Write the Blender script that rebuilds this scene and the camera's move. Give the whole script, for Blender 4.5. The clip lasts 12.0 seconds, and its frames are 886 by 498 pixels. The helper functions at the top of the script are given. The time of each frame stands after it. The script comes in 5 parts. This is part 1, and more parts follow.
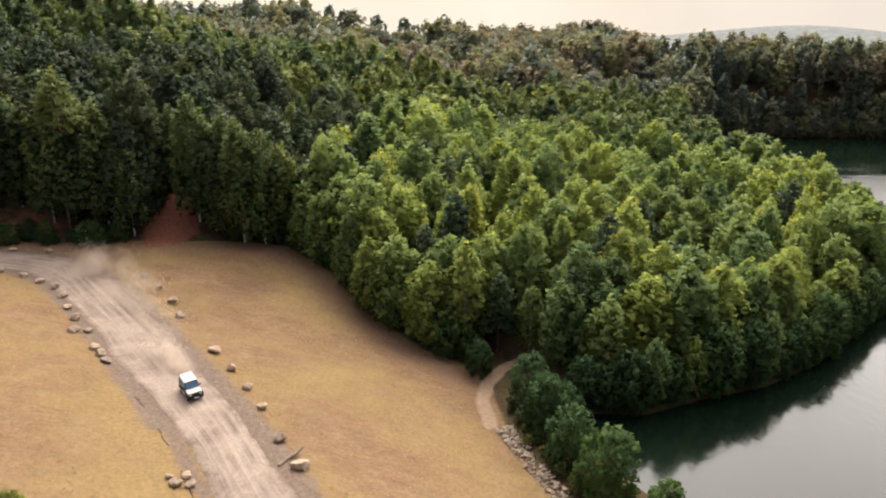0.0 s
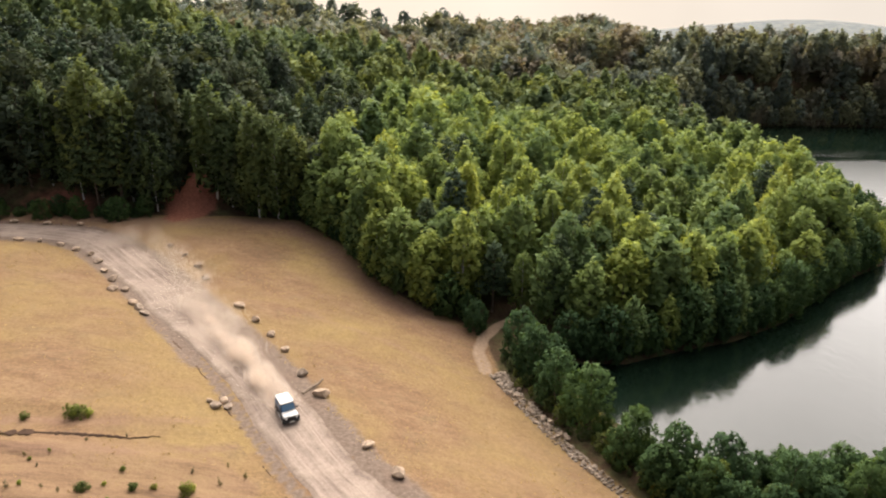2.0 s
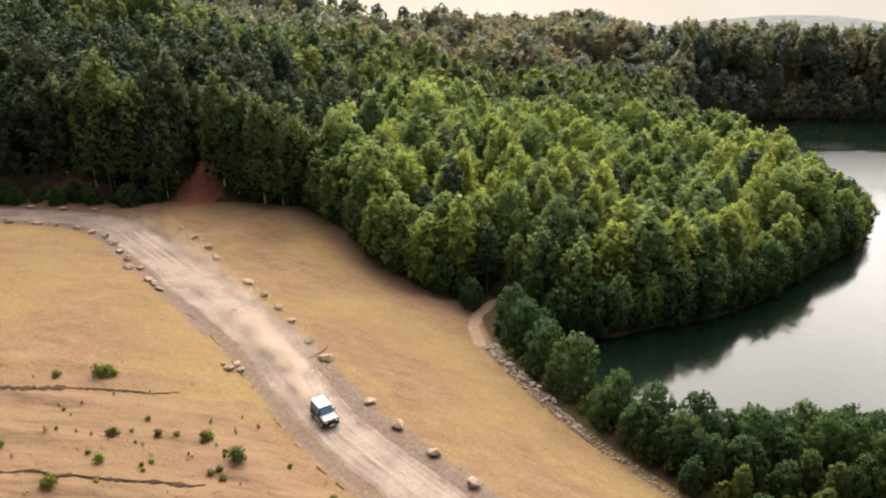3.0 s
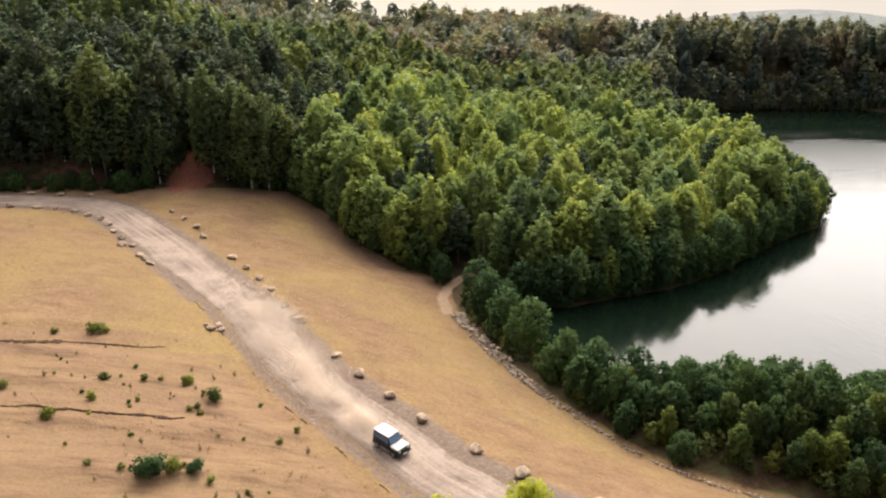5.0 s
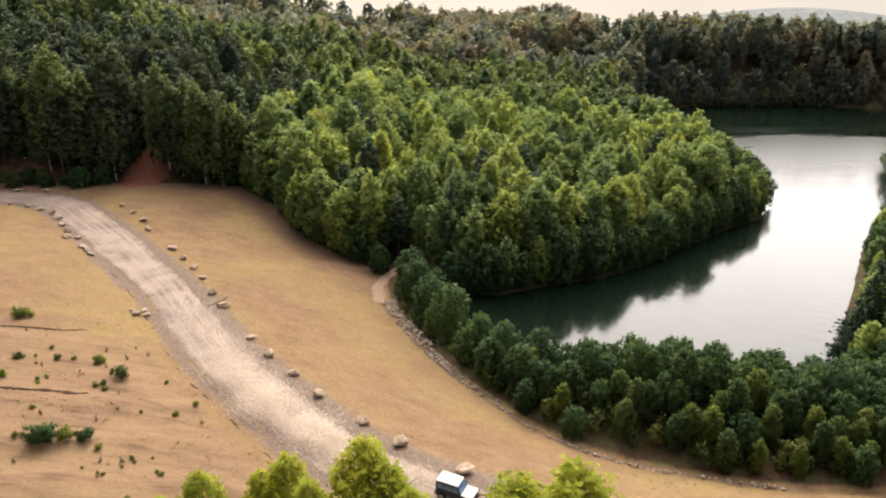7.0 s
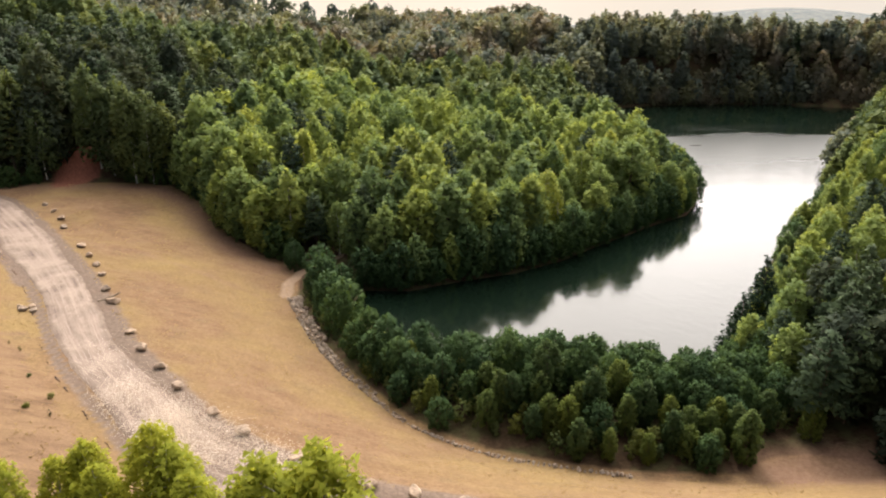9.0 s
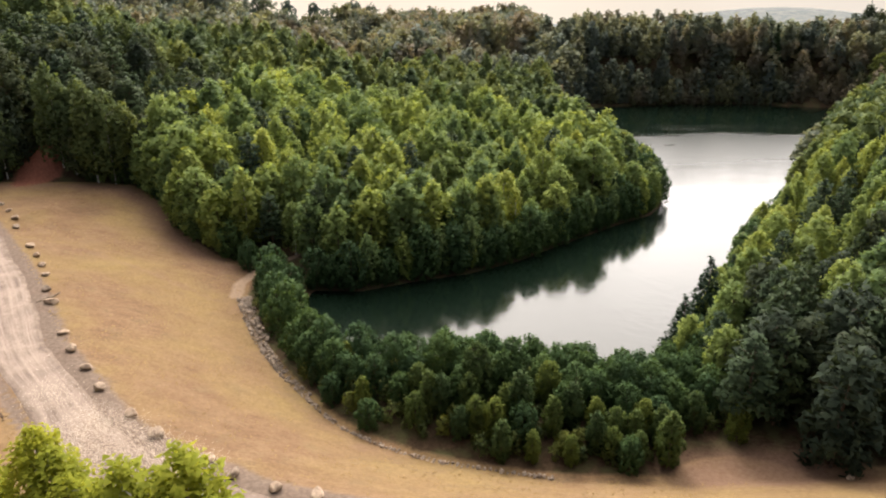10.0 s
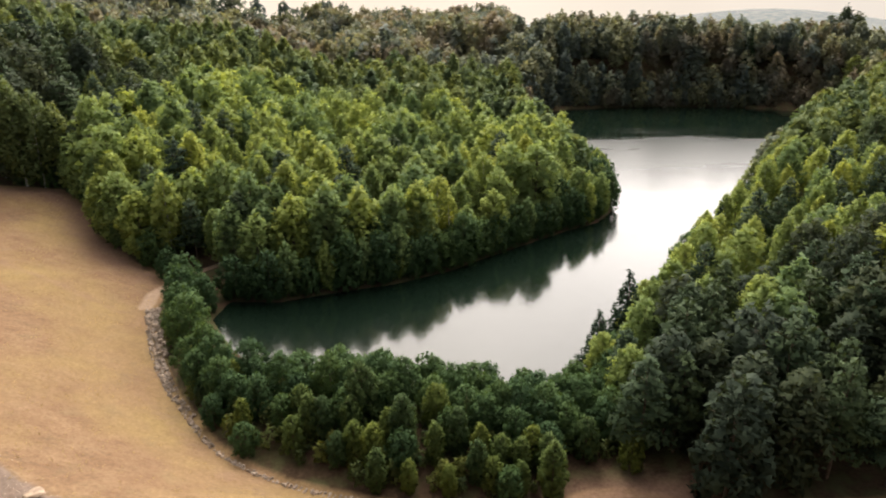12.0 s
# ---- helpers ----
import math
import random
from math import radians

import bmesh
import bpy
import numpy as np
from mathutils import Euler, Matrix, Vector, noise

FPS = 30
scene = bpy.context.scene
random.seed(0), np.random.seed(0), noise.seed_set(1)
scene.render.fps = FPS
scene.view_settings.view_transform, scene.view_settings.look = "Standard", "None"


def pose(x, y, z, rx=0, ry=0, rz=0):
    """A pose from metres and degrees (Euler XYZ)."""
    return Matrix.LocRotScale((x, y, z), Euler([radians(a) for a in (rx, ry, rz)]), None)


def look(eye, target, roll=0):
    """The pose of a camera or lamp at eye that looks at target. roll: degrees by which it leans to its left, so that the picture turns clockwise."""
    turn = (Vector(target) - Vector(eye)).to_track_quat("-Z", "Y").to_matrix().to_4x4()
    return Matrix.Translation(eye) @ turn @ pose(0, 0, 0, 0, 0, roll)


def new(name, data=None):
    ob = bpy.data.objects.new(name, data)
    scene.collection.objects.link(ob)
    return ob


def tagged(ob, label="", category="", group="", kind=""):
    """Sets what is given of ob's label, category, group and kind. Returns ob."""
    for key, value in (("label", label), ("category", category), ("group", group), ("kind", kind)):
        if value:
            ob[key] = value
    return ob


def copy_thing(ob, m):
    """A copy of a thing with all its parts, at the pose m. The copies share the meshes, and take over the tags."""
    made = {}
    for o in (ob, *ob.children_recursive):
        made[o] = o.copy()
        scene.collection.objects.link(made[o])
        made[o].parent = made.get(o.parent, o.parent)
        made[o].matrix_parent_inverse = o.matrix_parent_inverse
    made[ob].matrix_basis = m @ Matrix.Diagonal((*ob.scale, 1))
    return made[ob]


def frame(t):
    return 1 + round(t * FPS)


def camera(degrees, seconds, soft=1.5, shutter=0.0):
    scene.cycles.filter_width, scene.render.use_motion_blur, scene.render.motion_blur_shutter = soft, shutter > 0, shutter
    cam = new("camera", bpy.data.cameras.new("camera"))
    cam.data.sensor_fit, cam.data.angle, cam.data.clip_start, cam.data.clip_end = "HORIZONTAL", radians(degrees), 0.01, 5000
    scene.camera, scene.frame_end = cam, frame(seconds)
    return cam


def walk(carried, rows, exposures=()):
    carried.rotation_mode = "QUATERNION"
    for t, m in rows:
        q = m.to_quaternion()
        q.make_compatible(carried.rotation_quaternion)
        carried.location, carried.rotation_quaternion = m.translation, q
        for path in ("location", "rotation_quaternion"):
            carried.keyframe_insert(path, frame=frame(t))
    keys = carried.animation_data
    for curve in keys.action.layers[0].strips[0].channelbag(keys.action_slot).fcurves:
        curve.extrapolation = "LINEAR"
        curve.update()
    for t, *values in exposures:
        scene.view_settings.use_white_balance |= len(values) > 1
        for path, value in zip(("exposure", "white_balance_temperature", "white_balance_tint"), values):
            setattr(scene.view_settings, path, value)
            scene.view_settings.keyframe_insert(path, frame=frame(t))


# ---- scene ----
cam = camera(65.6, 12.0, soft=2.05)
ROWS = [
    (0, 0.000, 0.000, 40.750, 69.654, -0.705, 0.000),
    (0.5, -0.180, -2.240, 40.750, 69.572, -0.722, -0.070),
    (1, -0.302, -4.818, 40.667, 69.478, -0.739, -0.122),
    (1.5, -0.373, -7.682, 40.691, 69.371, -0.740, -0.148),
    (2, -0.294, -10.879, 40.583, 69.237, -0.716, -0.164),
    (2.5, -0.048, -14.072, 40.551, 69.094, -0.668, -0.168),
    (3, 0.262, -17.350, 40.465, 68.945, -0.605, -0.174),
    (5, 5.128, -25.968, 40.134, 68.769, -0.182, -0.252),
    (5.5, 7.306, -27.354, 40.089, 68.783, -0.112, -0.272),
    (6, 9.933, -28.536, 40.055, 68.792, -0.042, -0.295),
    (6.5, 12.768, -29.515, 40.015, 68.790, 0.030, -0.323),
    (7, 16.067, -30.296, 40.028, 68.788, 0.100, -0.368),
    (9, 30.843, -31.911, 39.681, 68.881, 0.238, -0.698),
    (9.5, 34.675, -31.937, 39.715, 68.843, 0.200, -0.757),
    (10, 38.702, -31.690, 39.744, 68.802, 0.147, -0.802),
    (10.5, 42.379, -31.168, 39.722, 68.772, 0.078, -0.826),
    (11, 45.789, -30.165, 39.684, 68.758, 0.000, -0.850),
    (11.5, 48.642, -28.830, 39.672, 68.755, -0.077, -0.851),
    (12, 51.202, -27.149, 39.746, 68.761, -0.153, -0.845),
]
walk(cam, [(t, pose(x, y, z, rx, ry, rz)) for t, x, y, z, rx, ry, rz in ROWS])

# ---------------------------------------------------------------- light
world = bpy.data.worlds.new("world")
scene.world = world
world.use_nodes = True
wn, wl = world.node_tree.nodes, world.node_tree.links
wn.clear()
SUN_ELEV, SUN_ROT = radians(46), radians(-8)
sky = wn.new("ShaderNodeTexSky")
sky.sky_type = "NISHITA"
sky.sun_disc = False
sky.sun_elevation, sky.sun_rotation = SUN_ELEV, SUN_ROT
sky.dust_density = 4.0
wc = wn.new("ShaderNodeTexCoord")
wsep = wn.new("ShaderNodeSeparateXYZ")
wmax = wn.new("ShaderNodeMath")
wmax.operation = "MAXIMUM"
wmax.inputs[1].default_value = 0.03
wcom = wn.new("ShaderNodeCombineXYZ")
wl.new(wc.outputs["Generated"], wsep.inputs[0])
wl.new(wsep.outputs["X"], wcom.inputs["X"])
wl.new(wsep.outputs["Y"], wcom.inputs["Y"])
wl.new(wsep.outputs["Z"], wmax.inputs[0])
wl.new(wmax.outputs[0], wcom.inputs["Z"])
wl.new(wcom.outputs[0], sky.inputs["Vector"])
bg_sky = wn.new("ShaderNodeBackground")
bg_sky.inputs["Strength"].default_value = 0.075
wl.new(sky.outputs[0], bg_sky.inputs["Color"])
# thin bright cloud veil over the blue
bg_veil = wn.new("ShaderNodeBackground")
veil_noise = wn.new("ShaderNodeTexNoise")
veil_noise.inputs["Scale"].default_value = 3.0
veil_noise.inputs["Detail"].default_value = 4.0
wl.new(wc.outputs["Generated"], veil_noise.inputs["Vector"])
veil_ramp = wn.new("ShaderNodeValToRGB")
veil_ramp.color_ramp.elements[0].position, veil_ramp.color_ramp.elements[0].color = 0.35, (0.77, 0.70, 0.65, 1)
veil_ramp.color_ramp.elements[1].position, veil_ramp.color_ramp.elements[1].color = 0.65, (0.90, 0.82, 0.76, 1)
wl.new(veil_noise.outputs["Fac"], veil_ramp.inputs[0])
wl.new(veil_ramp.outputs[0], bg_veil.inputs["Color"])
# added glow lobe in the sky, apart from the sun, brightening the lake's reflection
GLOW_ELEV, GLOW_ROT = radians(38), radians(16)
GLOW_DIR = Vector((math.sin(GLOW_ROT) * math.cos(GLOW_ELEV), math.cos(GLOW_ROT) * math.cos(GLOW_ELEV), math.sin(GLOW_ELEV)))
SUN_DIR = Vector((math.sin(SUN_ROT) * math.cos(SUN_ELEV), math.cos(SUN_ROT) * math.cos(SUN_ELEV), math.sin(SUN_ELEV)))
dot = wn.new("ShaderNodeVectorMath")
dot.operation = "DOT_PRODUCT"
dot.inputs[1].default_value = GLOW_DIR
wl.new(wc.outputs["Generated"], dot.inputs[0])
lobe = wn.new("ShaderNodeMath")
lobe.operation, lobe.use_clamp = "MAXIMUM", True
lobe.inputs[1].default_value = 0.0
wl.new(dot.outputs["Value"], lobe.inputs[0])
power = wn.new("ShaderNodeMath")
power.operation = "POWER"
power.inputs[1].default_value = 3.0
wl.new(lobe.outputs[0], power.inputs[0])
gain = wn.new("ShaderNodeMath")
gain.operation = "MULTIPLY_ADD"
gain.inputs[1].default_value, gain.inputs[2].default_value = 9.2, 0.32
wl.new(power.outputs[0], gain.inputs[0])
# towards the horizon the added glow gives way to an even brightness
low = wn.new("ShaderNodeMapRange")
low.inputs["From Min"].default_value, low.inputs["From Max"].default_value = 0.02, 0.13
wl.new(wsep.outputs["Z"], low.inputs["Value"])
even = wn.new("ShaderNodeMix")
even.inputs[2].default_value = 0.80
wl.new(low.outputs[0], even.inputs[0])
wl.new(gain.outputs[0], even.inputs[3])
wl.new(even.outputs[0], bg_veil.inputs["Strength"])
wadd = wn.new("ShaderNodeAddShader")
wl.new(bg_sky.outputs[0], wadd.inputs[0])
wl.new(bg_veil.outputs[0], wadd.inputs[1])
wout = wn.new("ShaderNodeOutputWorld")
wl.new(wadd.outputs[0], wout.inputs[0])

sun_data = bpy.data.lights.new("sun", "SUN")
sun_data.energy, sun_data.angle, sun_data.color = 2.6, radians(20), (1.0, 0.94, 0.84)
sun = new("sun", sun_data)
sun.matrix_world = look(SUN_DIR * 200, (0, 0, 0))


# ---------------------------------------------------------------- materials
def material(name):
    m = bpy.data.materials.new(name)
    m.use_nodes = True
    m.node_tree.nodes.clear()
    return m, m.node_tree.nodes, m.node_tree.links


def node(nodes, kind, **values):
    n = nodes.new(kind)
    for key, value in values.items():
        n.inputs[key.replace("_", " ")].default_value = value
    return n


def ramp(nodes, links, fac, stops):
    r = nodes.new("ShaderNodeValToRGB")
    e = r.color_ramp.elements
    while len(e) < len(stops):
        e.new(0.5)
    for el, (at, col) in zip(e, stops):
        el.position, el.color = at, (*col, 1)
    links.new(fac, r.inputs[0])
    return r.outputs[0]


def mixed(nodes, links, fac, a, b, blend="MIX"):
    m = nodes.new("ShaderNodeMix")
    m.data_type, m.blend_type = "RGBA", blend
    if isinstance(fac, (int, float)):
        m.inputs[0].default_value = fac
    else:
        links.new(fac, m.inputs[0])
    for k, v in ((6, a), (7, b)):
        if isinstance(v, tuple):
            m.inputs[k].default_value = (*v, 1)
        else:
            links.new(v, m.inputs[k])
    return m.outputs[2]


def maths(nodes, links, op, a, b=0.0, clamp=False):
    m = nodes.new("ShaderNodeMath")
    m.operation, m.use_clamp = op, clamp
    for k, v in ((0, a), (1, b)):
        if isinstance(v, (int, float)):
            m.inputs[k].default_value = v
        else:
            links.new(v, m.inputs[k])
    return m.outputs[0]


def noise_of(nodes, links, co, scale, detail=5.0, rough=0.55, stretch=None):
    if stretch:
        mp = nodes.new("ShaderNodeMapping")
        mp.inputs["Scale"].default_value = stretch[:3]
        if len(stretch) > 3:
            mp.inputs["Rotation"].default_value = (0, 0, stretch[3])
        links.new(co, mp.inputs[0])
        co = mp.outputs[0]
    n = node(nodes, "ShaderNodeTexNoise", Scale=scale, Detail=detail, Roughness=rough)
    links.new(co, n.inputs["Vector"])
    return n.outputs["Fac"]


def finish(m, nodes, links, color, rough=0.9, height=None, depth=0.05, strength=0.6, spec=0.2, metal=0.0):
    b = node(nodes, "ShaderNodeBsdfPrincipled", Roughness=rough, Metallic=metal)
    b.inputs["Specular IOR Level"].default_value = spec
    if isinstance(color, tuple):
        b.inputs["Base Color"].default_value = (*color, 1)
    else:
        links.new(color, b.inputs["Base Color"])
    if height is not None:
        bump = node(nodes, "ShaderNodeBump", Strength=strength, Distance=depth)
        links.new(height, bump.inputs["Height"])
        links.new(bump.outputs[0], b.inputs["Normal"])
    out = nodes.new("ShaderNodeOutputMaterial")
    links.new(b.outputs[0], out.inputs[0])
    return m


def plain(name, color, rough=0.6, metal=0.0, spec=0.4, vary=0.15, scale=6.0):
    m, n, l = material(name)
    co = n.new("ShaderNodeTexCoord").outputs["Object"]
    f = noise_of(n, l, co, scale)
    dark = tuple(c * (1 - vary) for c in color)
    light = tuple(min(1, c * (1 + vary)) for c in color)
    return finish(m, n, l, ramp(n, l, f, [(0.3, dark), (0.7, light)]), rough, metal=metal, spec=spec)


def leaf_material(name, dark, light, back=0.35, tree_vary=0.35, autumn=None):
    """Foliage: two tones from leaf to leaf, a shift from tree to tree, and light that comes through."""
    m, n, l = material(name)
    geo = n.new("ShaderNodeNewGeometry")
    info = n.new("ShaderNodeObjectInfo")
    middle = tuple(0.35 * a + 0.65 * b for a, b in zip(dark, light))
    c = ramp(n, l, geo.outputs["Random Per Island"], [(0.0, tuple(0.55 * a + 0.45 * b for a, b in zip(dark, light))), (0.5, middle), (1.0, light)])
    if not tree_vary:
        tone = n.new("ShaderNodeAttribute")
        tone.attribute_name = "tree_tone"
        c = mixed(n, l, 1.0, c, ramp(n, l, tone.outputs["Fac"], [(0.0, (0.58, 0.67, 0.82)), (0.35, (0.86, 0.92, 1.0)), (0.7, (1.12, 1.1, 1.0)), (1.0, (1.4, 1.28, 0.95))]), "MULTIPLY")
    shift = ramp(n, l, info.outputs["Random"], [(0.0, (1 - tree_vary, 1 - tree_vary * 0.8, 1 - tree_vary * 0.4)), (0.5, (1, 1, 1)), (1.0, (1 + tree_vary * 0.9, 1 + tree_vary * 0.55, 1 - tree_vary * 0.2))])
    c = mixed(n, l, 1.0, c, shift, "MULTIPLY")
    if autumn:
        co = n.new("ShaderNodeTexCoord").outputs["Object"]
        big = noise_of(n, l, co, 0.045, 2.0)
        f = maths(n, l, "MULTIPLY", ramp(n, l, big, [(0.5, (0, 0, 0)), (0.62, (1, 1, 1))]), 0.75)
        c = mixed(n, l, f, c, autumn)
    d = node(n, "ShaderNodeBsdfPrincipled", Roughness=0.75)
    d.inputs["Specular IOR Level"].default_value = 0.09
    l.new(c, d.inputs["Base Color"])
    t = n.new("ShaderNodeBsdfTranslucent")
    warm = mixed(n, l, 1.0, c, (1.25, 1.15, 0.72), "MULTIPLY")
    l.new(warm, t.inputs["Color"])
    mx = n.new("ShaderNodeMixShader")
    mx.inputs[0].default_value = back
    l.new(d.outputs[0], mx.inputs[1])
    l.new(t.outputs[0], mx.inputs[2])
    out = n.new("ShaderNodeOutputMaterial")
    l.new(mx.outputs[0], out.inputs[0])
    return m


GRAVEL_STOPS = [(0.25, (0.095, 0.070, 0.054)), (0.55, (0.155, 0.116, 0.090)), (0.8, (0.22, 0.168, 0.132))]


def make_ground_material():
    m, n, l = material("ground")
    co = n.new("ShaderNodeNewGeometry").outputs["Position"]
    fine = noise_of(n, l, co, 2.2, 8.0, 0.65)
    mid = noise_of(n, l, co, 0.35, 6.0, 0.6)
    streak = noise_of(n, l, co, 0.42, 8.0, 0.68, (0.7, 1.15, 1.0, 0.3))
    tuft = noise_of(n, l, co, 6.0, 4.0, 0.7)
    large = noise_of(n, l, co, 0.055, 4.0)
    straw = ramp(n, l, streak, [(0.3, (0.152, 0.091, 0.053)), (0.5, (0.194, 0.122, 0.070)), (0.7, (0.238, 0.156, 0.092))])
    straw = mixed(n, l, ramp(n, l, large, [(0.42, (0, 0, 0)), (0.62, (1, 1, 1))]), straw, (0.23, 0.159, 0.072))
    straw = mixed(n, l, maths(n, l, "MULTIPLY", ramp(n, l, mid, [(0.55, (0, 0, 0)), (0.72, (1, 1, 1))]), 0.5), straw, (0.15, 0.117, 0.053))
    straw = mixed(n, l, 0.55, straw, ramp(n, l, fine, [(0.25, (0.45, 0.45, 0.42)), (0.6, (1, 1, 1)), (0.8, (1.15, 1.15, 1.1))]), "MULTIPLY")
    straw = mixed(n, l, 0.6, straw, ramp(n, l, tuft, [(0.3, (0.6, 0.6, 0.56)), (0.55, (1, 1, 1)), (0.75, (1.2, 1.2, 1.15))]), "MULTIPLY")
    crack = maths(n, l, "ABSOLUTE", maths(n, l, "SUBTRACT", noise_of(n, l, co, 0.10, 5.0, 0.6, (0.5, 1.6, 1.0, 0.2)), 0.5))
    crack = ramp(n, l, crack, [(0.0, (1, 1, 1)), (0.012, (0, 0, 0))])
    some = ramp(n, l, noise_of(n, l, co, 0.09, 2.0), [(0.5, (0, 0, 0)), (0.6, (0.75, 0.75, 0.75))])
    straw = mixed(n, l, mixed(n, l, 1.0, crack, some, "MULTIPLY"), straw, (0.12, 0.082, 0.05))
    soil = ramp(n, l, fine, [(0.3, (0.035, 0.022, 0.014)), (0.6, (0.075, 0.05, 0.03)), (0.8, (0.12, 0.08, 0.05))])
    soil = mixed(n, l, ramp(n, l, mid, [(0.45, (0, 0, 0)), (0.65, (1, 1, 1))]), soil, (0.05, 0.06, 0.022))
    tiers = noise_of(n, l, co, 0.55, 9.0, 0.72, (0.16, 1.0, 1.0, -0.06))
    rough_field = ramp(n, l, tiers, [(0.35, (0.075, 0.046, 0.030)), (0.43, (0.150, 0.094, 0.058)), (0.52, (0.198, 0.127, 0.076)), (0.75, (0.242, 0.166, 0.093))])
    gravel = ramp(n, l, fine, GRAVEL_STOPS)
    red = ramp(n, l, fine, [(0.3, (0.13, 0.052, 0.036)), (0.7, (0.28, 0.115, 0.075))])
    # bluish grey of the far land: distance haze put into its colour
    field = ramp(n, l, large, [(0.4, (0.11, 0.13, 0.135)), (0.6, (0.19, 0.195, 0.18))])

    def mask(name):
        a = n.new("ShaderNodeAttribute")
        a.attribute_name = name
        return a.outputs["Fac"]

    def ragged(f, amount=0.5):
        return maths(n, l, "ADD", f, maths(n, l, "MULTIPLY", maths(n, l, "SUBTRACT", mid, 0.5), amount), True)

    def sharp(f):
        return ramp(n, l, f, [(0.35, (0, 0, 0)), (0.65, (1, 1, 1))])

    c = mixed(n, l, sharp(ragged(mask("dry"))), soil, straw)
    rough_field = mixed(n, l, 0.5, rough_field, ramp(n, l, tuft, [(0.3, (0.6, 0.6, 0.56)), (0.55, (1, 1, 1)), (0.75, (1.2, 1.2, 1.15))]), "MULTIPLY")
    c = mixed(n, l, maths(n, l, "MULTIPLY", sharp(ragged(mask("rough"), 0.8)), 0.8), c, rough_field)
    edge = maths(n, l, "ADD", ragged(mask("bare"), 0.9), maths(n, l, "MULTIPLY", maths(n, l, "SUBTRACT", fine, 0.5), 0.7), True)
    c = mixed(n, l, ramp(n, l, edge, [(0.3, (0, 0, 0)), (0.7, (1, 1, 1))]), c, gravel)
    worn = ramp(n, l, fine, [(0.25, (0.15, 0.088, 0.060)), (0.7, (0.215, 0.135, 0.098))])
    c = mixed(n, l, maths(n, l, "MULTIPLY", ragged(mask("worn"), 1.3), 0.8), c, worn)
    pale = ramp(n, l, fine, [(0.25, (0.20, 0.138, 0.095)), (0.7, (0.31, 0.225, 0.155))])
    c = mixed(n, l, sharp(ragged(mask("pale"), 0.7)), c, pale)
    c = mixed(n, l, sharp(ragged(mask("red"), 0.9)), c, red)
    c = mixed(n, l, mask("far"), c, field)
    h = maths(n, l, "ADD", maths(n, l, "MULTIPLY", fine, 0.4), mid)
    return finish(m, n, l, c, 0.95, h, 0.35, 0.55, 0.05)


def make_road_material():
    m, n, l = material("dusty gravel")
    tc = n.new("ShaderNodeNewGeometry").outputs["Position"]
    uv = n.new("ShaderNodeUVMap").outputs[0]
    fine = noise_of(n, l, tc, 3.0, 8.0, 0.7)
    tracks = noise_of(n, l, uv, 1.0, 5.0, 0.6, (6.0, 0.05, 1.0))
    patch = noise_of(n, l, tc, 0.22, 5.0, 0.6)
    c = ramp(n, l, tracks, [(0.33, (0.15, 0.113, 0.093)), (0.5, (0.225, 0.174, 0.143)), (0.68, (0.33, 0.262, 0.213))])
    c = mixed(n, l, ramp(n, l, patch, [(0.42, (0, 0, 0)), (0.62, (0.8, 0.8, 0.8))]), c, (0.32, 0.255, 0.206))
    c = mixed(n, l, 0.6, c, ramp(n, l, fine, [(0.28, (0.6, 0.6, 0.6)), (0.55, (1, 1, 1)), (0.8, (1.15, 1.15, 1.15))]), "MULTIPLY")
    across = n.new("ShaderNodeSeparateXYZ")
    l.new(uv, across.inputs[0])
    rim = maths(n, l, "ADD", maths(n, l, "ABSOLUTE", across.outputs["X"]), maths(n, l, "MULTIPLY", maths(n, l, "SUBTRACT", noise_of(n, l, tc, 0.5, 6.0, 0.65), 0.5), 0.9))
    c = mixed(n, l, ramp(n, l, rim, [(0.66, (0, 0, 0)), (0.98, (1, 1, 1))]), c, ramp(n, l, fine, GRAVEL_STOPS))
    h = maths(n, l, "ADD", fine, maths(n, l, "MULTIPLY", tracks, 1.6))
    return finish(m, n, l, c, 0.95, h, 0.10, 0.6, 0.05)


